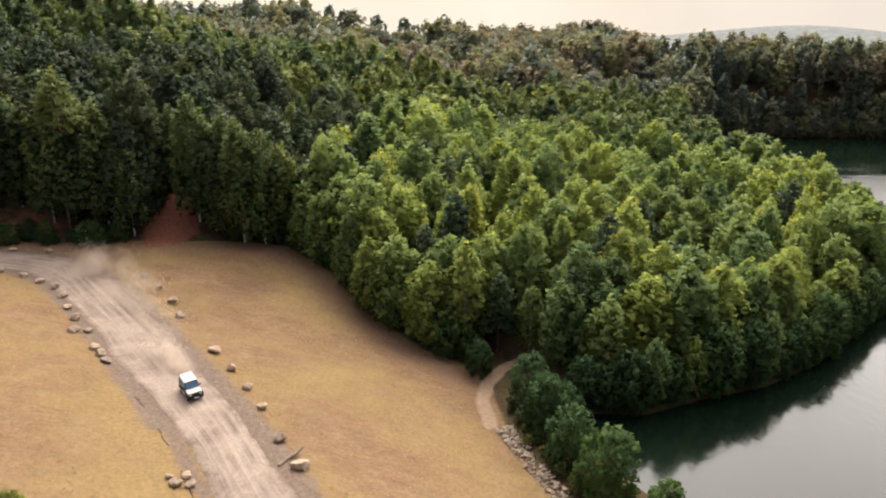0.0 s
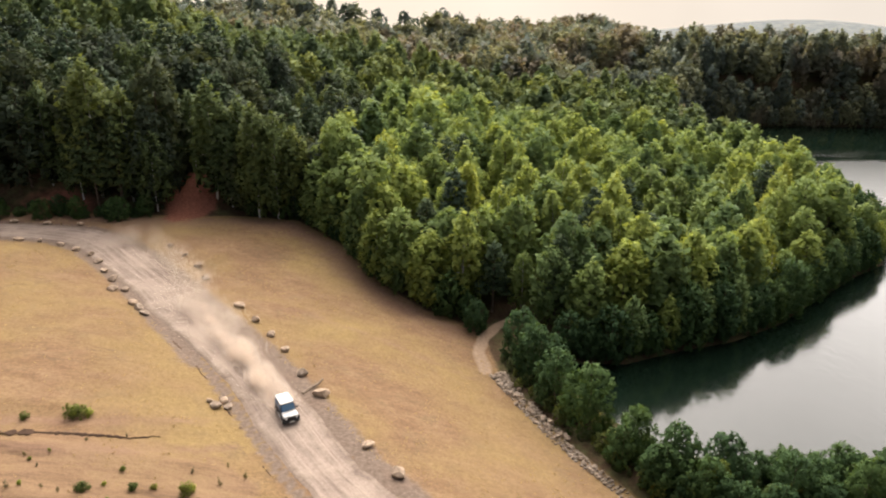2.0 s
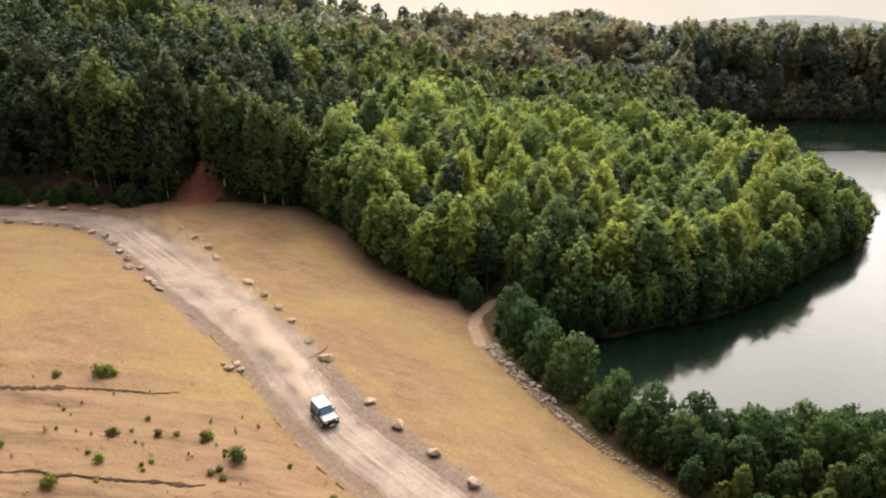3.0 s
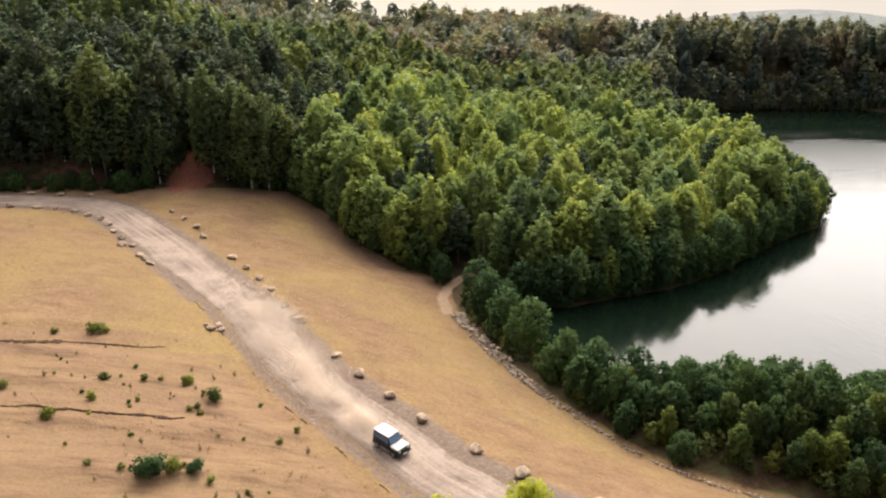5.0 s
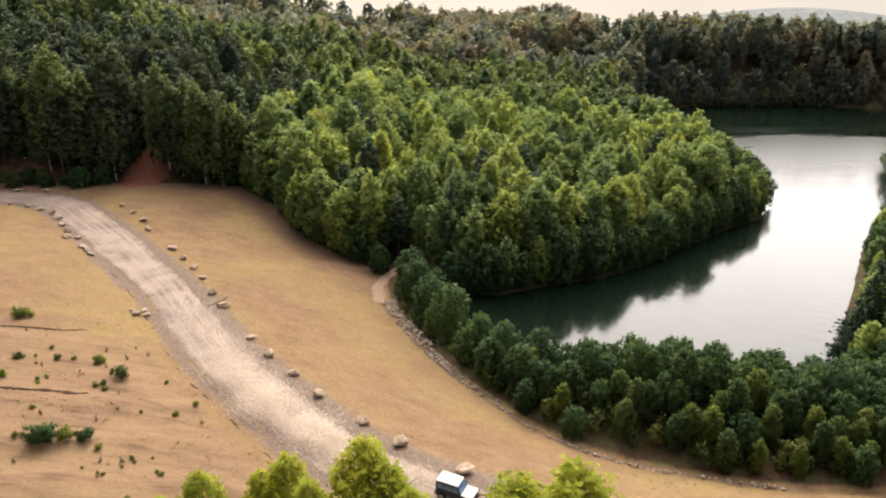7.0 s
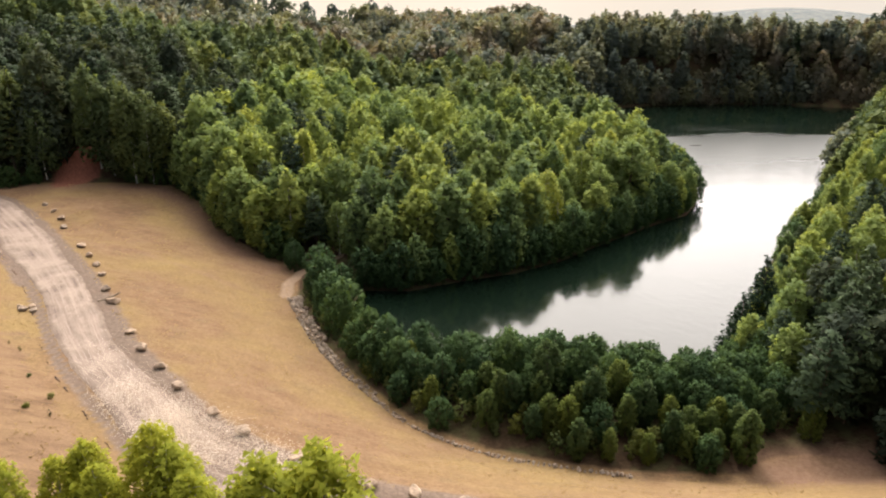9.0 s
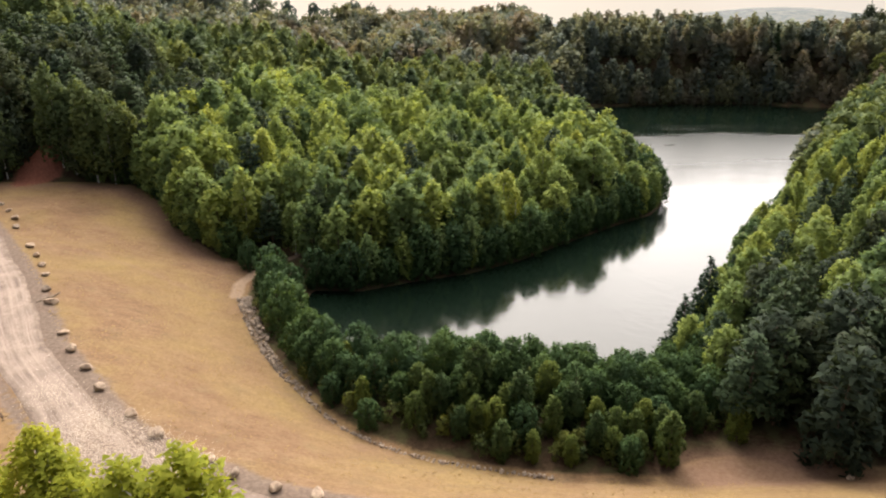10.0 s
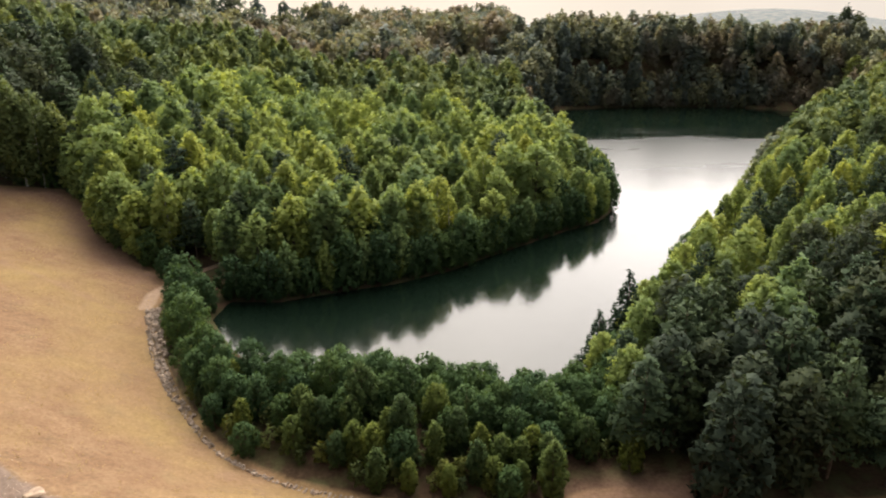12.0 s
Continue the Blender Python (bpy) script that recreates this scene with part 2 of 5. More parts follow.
def make_water_material():
    m, n, l = material("lake water")
    co = n.new("ShaderNodeNewGeometry").outputs["Position"]
    ripple = noise_of(n, l, co, 1.1, 3.0, 0.5, (1.0, 0.45, 1.0, 0.5))
    swell = noise_of(n, l, co, 0.16, 3.0, 0.5, (1.0, 0.5, 1.0, 0.6))
    gust = ramp(n, l, noise_of(n, l, co, 0.028, 3.0, 0.55), [(0.40, (0.3, 0.3, 0.3)), (0.62, (1, 1, 1))])
    h = maths(n, l, "ADD", maths(n, l, "MULTIPLY", maths(n, l, "MULTIPLY", ripple, gust), 0.55), maths(n, l, "MULTIPLY", swell, 0.5))
    b = node(n, "ShaderNodeBsdfPrincipled", Roughness=0.12, IOR=1.40)
    b.inputs["Base Color"].default_value = (0.004, 0.009, 0.0055, 1)
    b.inputs["Specular IOR Level"].default_value = 0.5
    # a breeze roughens the middle reach; the strip below the far wood lies still
    sep = n.new("ShaderNodeSeparateXYZ")
    l.new(co, sep.inputs[0])
    drift = noise_of(n, l, co, 0.026, 4.0, 0.6, (0.45, 1.9, 1.0))
    reach = maths(n, l, "ADD", sep.outputs["Y"], maths(n, l, "MULTIPLY", drift, 120.0))
    windy = n.new("ShaderNodeMapRange")
    windy.inputs["From Min"].default_value, windy.inputs["From Max"].default_value = 165.0, 230.0
    windy.inputs["To Min"].default_value, windy.inputs["To Max"].default_value = 0.10, 0.30
    l.new(reach, windy.inputs["Value"])
    still = n.new("ShaderNodeMapRange")
    still.inputs["From Min"].default_value, still.inputs["From Max"].default_value = 254.0, 280.0
    still.inputs["To Min"].default_value, still.inputs["To Max"].default_value = 1.0, 0.12
    l.new(reach, still.inputs["Value"])
    l.new(maths(n, l, "MULTIPLY", windy.outputs[0], still.outputs[0]), b.inputs["Roughness"])
    h = maths(n, l, "MULTIPLY", h, still.outputs[0])
    bump = node(n, "ShaderNodeBump", Strength=0.5, Distance=0.14)
    l.new(h, bump.inputs["Height"])
    l.new(bump.outputs[0], b.inputs["Normal"])
    out = n.new("ShaderNodeOutputMaterial")
    l.new(b.outputs[0], out.inputs[0])
    return m


def make_rock_material(name, dark, light):
    m, n, l = material(name)
    co = n.new("ShaderNodeTexCoord").outputs["Object"]
    info = n.new("ShaderNodeObjectInfo").outputs["Random"]
    a = noise_of(n, l, co, 2.5, 8.0, 0.65)
    c = ramp(n, l, a, [(0.3, dark), (0.62, light), (0.85, tuple(v * 1.2 for v in light))])
    c = mixed(n, l, 1.0, c, ramp(n, l, info, [(0, (0.75, 0.75, 0.76)), (1, (1.15, 1.1, 1.05))]), "MULTIPLY")
    return finish(m, n, l, c, 0.9, a, 0.08, 0.7, 0.15)


def make_bark(name, dark, light, scale=(3.0, 3.0, 0.8)):
    m, n, l = material(name)
    co = n.new("ShaderNodeTexCoord").outputs["Object"]
    a = noise_of(n, l, co, 2.0, 6.0, 0.7, scale)
    return finish(m, n, l, ramp(n, l, a, [(0.35, dark), (0.6, light)]), 0.9, a, 0.04, 0.6, 0.1)


GROUND = make_ground_material()
ROAD = make_road_material()
WATER = make_water_material()
ROCK = make_rock_material("boulder stone", (0.13, 0.095, 0.068), (0.40, 0.315, 0.235))
RUBBLE = make_rock_material("bank rubble", (0.13, 0.10, 0.075), (0.40, 0.33, 0.26))
BARK = make_bark("brown bark", (0.045, 0.032, 0.022), (0.13, 0.095, 0.07))
BIRCH_BARK = make_bark("birch bark", (0.10, 0.09, 0.08), (0.62, 0.60, 0.55), (1.0, 1.0, 5.0))
DEAD_WOOD = make_bark("grey dead wood", (0.10, 0.075, 0.055), (0.26, 0.20, 0.15))
LEAF_BROAD = leaf_material("broad leaves", (0.054, 0.094, 0.032), (0.252, 0.326, 0.106), 0.46, tree_vary=0.40)
LEAF_ALDER = leaf_material("alder leaves", (0.017, 0.040, 0.017), (0.068, 0.116, 0.042), tree_vary=0.25)
LEAF_BIRCH = leaf_material("birch leaves", (0.074, 0.110, 0.030), (0.295, 0.358, 0.102), 0.47, tree_vary=0.36)
LEAF_YOUNG = leaf_material("young birch leaves", (0.13, 0.165, 0.012), (0.34, 0.36, 0.045), 0.5, tree_vary=0.12)
LEAF_PINE = leaf_material("pine needles", (0.016, 0.030, 0.018), (0.056, 0.084, 0.040), back=0.2, tree_vary=0.25)
LEAF_SPRUCE = leaf_material("spruce needles", (0.008, 0.020, 0.010), (0.028, 0.050, 0.022), back=0.1, tree_vary=0.2)
# cool, paler leaf tones with the haze of distance put into the colour
LEAF_FAR_HAZED = leaf_material("hazed far wood leaves", (0.064, 0.080, 0.074), (0.200, 0.218, 0.150), tree_vary=0.0, autumn=(0.225, 0.180, 0.125))
LEAF_UNDER = leaf_material("undergrowth leaves", (0.035, 0.052, 0.018), (0.130, 0.155, 0.050), 0.35, tree_vary=0.0)
LEAF_HEAD = leaf_material("headland wood leaves", (0.056, 0.094, 0.032), (0.248, 0.317, 0.106), 0.46, tree_vary=0.0)
# dark copy of the broad leaves; the wood's shade is put into its colour
LEAF_SHADED = leaf_material("broad leaves with painted shade", (0.016, 0.027, 0.018), (0.062, 0.080, 0.044), tree_vary=0.35)
LEAF_HILL = leaf_material("hill wood leaves", (0.044, 0.068, 0.030), (0.152, 0.192, 0.074), tree_vary=0.0)
LEAF_TALL = leaf_material("tall birch leaves", (0.034, 0.056, 0.022), (0.120, 0.155, 0.056), 0.35, tree_vary=0.35)
LEAF_WILLOW = leaf_material("willow leaves", (0.030, 0.054, 0.016), (0.115, 0.155, 0.042), 0.4, tree_vary=0.5)
LEAF_WEED = leaf_material("weed leaves", (0.040, 0.056, 0.014), (0.125, 0.150, 0.036), tree_vary=0.45)
DRY_GRASS = leaf_material("dry grass", (0.20, 0.135, 0.068), (0.33, 0.235, 0.115), 0.3, tree_vary=0.01)
LEAF_STALK = leaf_material("dark weed stalks", (0.045, 0.040, 0.020), (0.10, 0.095, 0.042), 0.2, tree_vary=0.4)
LEAF_LIME = leaf_material("fresh weed leaves", (0.085, 0.115, 0.018), (0.24, 0.28, 0.05), 0.4, tree_vary=0.25)
EARTH = plain("dark crumbling earth", (0.050, 0.031, 0.021), 0.95, spec=0.05, vary=0.4, scale=3.0)
EARTH_EDGE = plain("brown washed-out earth with painted shadow", (0.095, 0.064, 0.046), 0.95, spec=0.05, vary=0.45, scale=2.0)
WHITE_PAINT = plain("white car paint", (0.46, 0.45, 0.425), 0.4, vary=0.06)
DARK_PAINT = plain("dark blue car paint", (0.018, 0.020, 0.026), 0.35, vary=0.2)
BLACK = plain("black plastic", (0.018, 0.018, 0.018), 0.6)
RUBBER = plain("dusty tyre rubber", (0.03, 0.027, 0.024), 0.9)
STEEL = plain("grey steel", (0.45, 0.44, 0.43), 0.4, metal=0.8)
LAMP_GLASS = plain("lamp glass", (0.75, 0.75, 0.72), 0.1, vary=0.02)
PLATE = plain("plate", (0.7, 0.7, 0.66), 0.5)


def make_glass():
    m, n, l = material("tinted car glass")
    return finish(m, n, l, (0.07, 0.14, 0.25), 0.06, spec=0.8)


GLASS = make_glass()


def make_dust():
    m, n, l = material("airborne dust")
    d = node(n, "ShaderNodeBsdfDiffuse", Color=(0.74, 0.64, 0.54, 1))
    t = node(n, "ShaderNodeBsdfTranslucent", Color=(0.80, 0.70, 0.59, 1))
    mx = n.new("ShaderNodeMixShader")
    mx.inputs[0].default_value = 0.5
    l.new(d.outputs[0], mx.inputs[1])
    l.new(t.outputs[0], mx.inputs[2])
    out = n.new("ShaderNodeOutputMaterial")
    l.new(mx.outputs[0], out.inputs[0])
    return m


DUST = make_dust()


# ---------------------------------------------------------------- plan of the place
WATER_Z = -9.0
# road's middle line, from the far bend to beyond the near edge
ROAD_LINE = [(-260, 98), (-110, 103), (-80, 103.3), (-64, 101.2), (-56, 96.5), (-50.5, 91), (-40.5, 79.9), (-32.4, 70), (-22.9, 58.5), (-17, 50), (-9.2, 38.7), (-0.7, 29.4), (5.7, 22.2), (13.2, 16.9), (23.6, 11.5), (38, 8), (60, 6.5), (110, 8), (300, 6)]
ROAD_HALF = 3.3
# foot of the meadow: forest edge, footpath, stone bank, sandy corner; with its height
FOOT_LINE = [(-260, 112, 1), (-46, 111, 0), (-37, 113, -0.6), (-28, 113.5, -1.5), (-20, 107, -3), (-10, 93.5, -6), (-3, 87.5, -7.6), (3, 84, -8.1), (6, 78, -8.2), (7, 69, -7.9), (10.8, 60, -7.9), (14, 53.5, -7.9), (19, 45.3, -7.9), (26.8, 35.2, -7.8), (32.3, 31, -7.8), (39, 27.8, -7.7), (51, 24.6, -7.5), (64, 23.5, -7.2), (80, 24, -6.8), (110, 23, -5), (300, 22, 2)]
SHORE = [(17, 76), (16, 68), (22, 58), (29, 51), (40, 48.5), (52, 47), (63, 44), (70, 47), (77, 60), (88, 76), (101, 96), (114, 112), (128, 130), (140, 148), (153, 168), (178, 195), (205, 225), (214, 245), (200, 259), (178, 262), (155, 263), (131, 262), (106, 260), (90, 250), (84, 225), (82, 195), (86, 165), (93, 140), (91, 122), (86, 114.5), (78, 109), (69, 101.5), (60, 94), (54, 88.5), (44, 82.5), (35, 79.5), (26, 75.6)]
# heights of the wooded ground
HEIGHTS = [(-46, 113, 1), (-30, 119, -2), (-20, 108, -3), (-10, 95, -6), (4, 88, -8), (-65, 119, 4), (-85, 130, 11), (-48, 119, 6), (-72, 121, 7), (-40, 135, 5), (-19, 130, 0), (0, 120, -3), (20, 110, -5), (40, 105, -7), (60, 112, -7.5), (84, 122, -8.3), (36, 190, -3), (16, 247, 0), (22, 270, 6), (60, 150, -6.5), (75, 190, -7.5), (-60, 180, 17.5), (-100, 200, 27), (-30, 225, 12), (-65, 315, 24), (-20, 330, 17), (84, 405, 11), (70, 300, 10), (110, 300, 11), (160, 292, 11), (67, 262, -4), (220, 282, 9), (300, 270, 8), (-150, 150, 27), (-150, 320, 28), (76, 42, -7.2), (88, 50, -5), (100, 75, -3), (130, 108, -1), (160, 150, 0), (190, 185, 1), (230, 225, 2), (110, 50, 3), (140, 75, 6), (180, 120, 9), (230, 160, 12), (300, 200, 14), (92, 30, -6.2), (120, 30, -2), (170, 30, 4), (300, 60, 12), (250, 330, -2), (350, 400, -14), (180, 380, -3), (130, 430, 4)]


def along(line, x, y):
    """Distance to a line of points, on which side (+1: to its left), and the share of the way, for arrays of places."""
    p = np.array([q[:2] for q in line], float)
    best = np.full(x.shape, 1e18)
    side = np.ones(x.shape)
    at = np.zeros(x.shape)
    for i in range(len(p) - 1):
        d = p[i + 1] - p[i]
        u = np.clip(((x - p[i, 0]) * d[0] + (y - p[i, 1]) * d[1]) / (d @ d), 0, 1)
        ex, ey = x - p[i, 0] - u * d[0], y - p[i, 1] - u * d[1]
        r = ex * ex + ey * ey
        closer = r < best - 1e-9
        best = np.where(closer, r, best)
        side = np.where(closer, np.sign(d[0] * ey - d[1] * ex), side)
        at = np.where(closer, i + u, at)
    return np.sqrt(best), side, at


def smooth(v):
    v = np.clip(v, 0, 1)
    return v * v * (3 - 2 * v)


def inside(poly, x, y):
    c = np.zeros(x.shape, bool)
    for (x0, y0), (x1, y1) in zip(poly, poly[1:] + poly[:1]):
        hit = ((y0 > y) != (y1 > y)) & (x < (x1 - x0) * (y - y0) / ((y1 - y0) or 1e-9) + x0)
        c ^= hit
    return c


def rolling(x, y, size, seed):
    """A cheap smooth unevenness."""
    r = np.random.RandomState(seed)
    z = np.zeros(x.shape)
    for k in range(7):
        a, ph, s = r.uniform(0, 6.28), r.uniform(0, 6.28), size * r.uniform(0.5, 1.6)
        z += np.sin((x * math.cos(a) + y * math.sin(a)) * 6.28 / s + ph) / 7
    return z


def survey(x, y):
    """Height and cover of the ground at arrays of places."""
    x, y = np.asarray(x, float), np.asarray(y, float)
    dr, sr, _ = along(ROAD_LINE, x, y)
    df, sf, af = along(FOOT_LINE, x, y)
    ds, _, _ = along(SHORE + SHORE[:1], x, y)
    wet = inside(SHORE, x, y)
    foot_z = np.interp(af, range(len(FOOT_LINE)), [q[2] for q in FOOT_LINE])
    w = np.zeros(x.shape)
    hz = np.zeros(x.shape)
    for hx, hy, h in HEIGHTS:
        k = 1.0 / (((x - hx) ** 2 + (y - hy) ** 2) ** 1.5 + 60.0)
        w += k
        hz += k * h
    hz /= w
    beyond = sf > 0
    gap = np.maximum(dr - ROAD_HALF - 0.8, 0)
    up = np.where(sr > 0, 0, 1)
    meadow = foot_z * (gap / (gap + df + 1e-6)) ** 1.08
    field = 6.5 * (1 - np.exp(-gap / 21)) + 0.10 * rolling(x, y, 6, 3) * smooth(gap / 4)
    # small terraces across the left field
    tier = np.sin((y - 0.08 * x) * 6.28 / 6.5 + 0.6 * np.sin(x * 0.21))
    field += 0.22 * smooth((tier - 0.2) / 0.5) * smooth(gap / 6) * smooth((52 - y) / 6)
    near = np.where(sr > 0, meadow + 0.16 * rolling(x, y, 11, 5) * smooth(gap / 5), field)
    wood = foot_z + (hz - foot_z) * smooth(df / 14) + 0.5 * rolling(x, y, 23, 8) * smooth(df / 10)
    z = np.where(beyond & (sr > 0), wood, near)
    shore = smooth(ds / 9)
    z = np.where(beyond, (WATER_Z + 0.25) * (1 - shore) + z * shore, z)
    z = np.where(wet, WATER_Z + 0.1 - 3.5 * smooth(ds / 12), z)
    # beyond the ridge the land falls to a wide valley, with a long hill
    r = np.hypot(x, y)
    fall = smooth((r - 470 + 125 * smooth((x - 95) / 70)) / 380)
    # valley, hill and outer drop are levelled to fit the camera's view
    valley = -104 + 0.012 * (r - 700) + 5 * rolling(x, y, 900, 11)
    hill = 60 * np.exp(-(((x - 920) * 0.9 + (y - 1870) * 0.43) / 460) ** 2 - (((y - 1870) * 0.9 - (x - 920) * 0.43) / 330) ** 2)
    hill += 42 * np.exp(-((x - 980) / 360) ** 2 - ((y - 1330) / 260) ** 2)
    z = z * (1 - fall) + (valley + hill) * fall - 300 * smooth((r - 2300) / 1500)
    dry = np.where(beyond & (sr > 0), smooth(1 - df / 2.5), 1.0)
    sand = smooth(1 - np.hypot((x - 69) / 9, (y - 24.5) / 4.5)) * 2.2
    dry = np.maximum(dry, np.clip(sand, 0, 1))
    spread = np.where((sr < 0) & (x > -28), 0.9, 2.1)
    bare = smooth(1.2 - np.abs(dr - ROAD_HALF - 0.3) / spread)
    bare = np.where((dr < 1.0), 1, bare) * (r < 300)
    red = np.exp(-((x + 48) / 4.2) ** 2 - ((y - 117) / 8) ** 2) * 1.5 + 0.8 * np.exp(-((x + 72) / 9) ** 2 - ((y - 115) / 4) ** 2)
    path = smooth(1.2 - along([(6.2, 70), (5.8, 76), (6.5, 80), (9, 84), (13, 87)], x, y)[0] / 1.3)
    track = smooth(1.1 - along([(-31, 78), (-18, 76), (-6, 71), (4, 66.5)], x, y)[0] / 0.8) * 0.45
    track = np.maximum(track, smooth(1.1 - along([(16, 44), (23, 37), (33, 27), (48, 20)], x, y)[0] / 0.6) * 0.4)
    worn = np.where(beyond | (sr < 0), 0, smooth(1 - df / 8) * smooth((y - 74) / 10) * 0.9)
    lane = smooth(1.1 - along([(-60, 39.6), (-44, 40.8), (-33, 42.6), (-23, 45.5)], x, y)[0] / 1.1) * 0.7
    lane = np.maximum(lane, smooth(1.1 - along([(-60, 36), (-40, 37.2), (-27, 38.6), (-19, 42)], x, y)[0] / 0.8) * 0.55)
    lane = np.maximum(lane, smooth(1.1 - along([(-46, 28.2), (-30, 29), (-17, 30.5)], x, y)[0] / 0.8) * 0.5)
    worn = np.maximum(worn, np.where(beyond, 0, np.maximum(track, lane)))
    worn = np.maximum(worn, np.clip(1.6 * smooth(1 - np.hypot((x - 72) / 15, (y - 25) / 6)), 0, 1))
    rough = np.where(sr < 0, smooth((46 - y) / 12) * smooth((dr - 4) / 5) * (r < 200), 0)
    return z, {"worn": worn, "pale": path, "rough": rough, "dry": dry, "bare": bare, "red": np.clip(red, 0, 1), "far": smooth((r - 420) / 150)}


def height(x, y):
    return float(survey(np.array([x]), np.array([y]))[0][0])


def mesh_of(name, verts, faces, mat, smooth_shade=False, normals=None):
    me = bpy.data.meshes.new(name)
    me.from_pydata(verts, [], faces)
    me.materials.append(mat)
    if smooth_shade:
        me.polygons.foreach_set("use_smooth", [True] * len(me.polygons))
    me.update()
    if normals is not None:
        me.polygons.foreach_set("use_smooth", [True] * len(me.polygons))
        me.normals_split_custom_set_from_vertices(normals.tolist())
    return me


def part(name, bm, mat, parent=None, label=""):
    """One mesh object from a bmesh, under a thing or a part."""
    me = bpy.data.meshes.new(name)
    bm.to_mesh(me)
    bm.free()
    me.materials.append(mat)
    ob = new(name, me)
    if parent is not None:
        ob.parent = parent
    if label:
        tagged(ob, label)
    return ob


def axis(core0, core1, step, reach):
    a = list(np.arange(core0, core1 + 0.01, step))
    s, v = step, core1
    while v < reach:
        s *= 1.09
        v += s
        a.append(v)
    s, v = step, core0
    while v > -reach:
        s *= 1.09
        v -= s
        a.insert(0, v)
    return np.array(a)


def build_ground():
    ax, ay = axis(-75, 80, 0.9, 3900), axis(8, 116, 0.9, 3900)
    gx, gy = np.meshgrid(ax, ay)
    z, masks = survey(gx.ravel(), gy.ravel())
    nx, ny = len(ax), len(ay)
    i = np.arange(nx * ny).reshape(ny, nx)
    faces = np.stack([i[:-1, :-1], i[:-1, 1:], i[1:, 1:], i[1:, :-1]], -1).reshape(-1, 4)
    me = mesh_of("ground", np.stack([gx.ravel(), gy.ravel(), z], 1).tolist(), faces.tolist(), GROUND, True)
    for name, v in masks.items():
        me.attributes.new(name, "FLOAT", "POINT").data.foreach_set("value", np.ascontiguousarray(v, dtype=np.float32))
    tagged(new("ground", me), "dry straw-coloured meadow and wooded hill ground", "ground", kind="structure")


def curve_points(line, step):
    """Points along a smoothed line, with the way at each."""
    p = np.array([q[:2] for q in line], float)
    out = []
    for k in range(len(p) - 1):
        a, b, c, d = p[max(k - 1, 0)], p[k], p[k + 1], p[min(k + 2, len(p) - 1)]
        n = max(int(np.linalg.norm(c - b) / step), 1)
        for j in range(n):
            u = j / n
            out.append(0.5 * (2 * b + (c - a) * u + (2 * a - 5 * b + 4 * c - d) * u * u + (3 * b - a - 3 * c + d) * u ** 3))
    return np.array(out)


def build_road():
    pts = curve_points(ROAD_LINE[1:-1], 1.0)
    way = np.gradient(pts, axis=0)
    way /= np.linalg.norm(way, axis=1)[:, None]
    left = np.stack([-way[:, 1], way[:, 0]], 1)
    cols = 15
    verts, uvs = [], []
    run = np.concatenate([[0], np.cumsum(np.linalg.norm(np.diff(pts, axis=0), axis=1))])
    rnd = np.random.RandomState(4)
    wob = np.convolve(rnd.uniform(-1, 1, len(pts) + 8), np.ones(9) / 9, "valid")
    for k in range(len(pts)):
        for j in range(cols):
            u = j / (cols - 1) * 2 - 1
            edge = ROAD_HALF - 0.25 + 0.9 * wob[k] + 0.9 * float(smooth((-20 - pts[k][0]) / 18))
            q = pts[k] + left[k] * u * edge
            crown = 0.10 * (1 - u * u) - 0.05 * math.exp(-((abs(u) - 0.42) / 0.14) ** 2)
            verts.append((q[0], q[1], crown + (0.03 if 0 < j < cols - 1 else -0.12)))
            uvs.append((u, run[k] * 1.0))
    faces = [(k * cols + j, k * cols + j + 1, (k + 1) * cols + j + 1, (k + 1) * cols + j) for k in range(len(pts) - 1) for j in range(cols - 1)]
    faces = [f[::-1] for f in faces]
    me = mesh_of("road", verts, faces, ROAD, True)
    uv = me.uv_layers.new(name="UVMap")
    for lp in me.loops:
        uv.data[lp.index].uv = uvs[lp.vertex_index]
    tagged(new("road", me), "pale dusty gravel track with wheel ruts", "road", kind="structure")


def build_water():
    bm = bmesh.new()
    bm.faces.new([bm.verts.new((sx, sy, WATER_Z)) for sx, sy in SHORE])
    bmesh.ops.triangulate(bm, faces=bm.faces[:])
    tagged(part("water", bm, WATER), "calm green lake mirroring a pale sky", "lake", kind="structure")


build_ground()
build_road()
build_water()


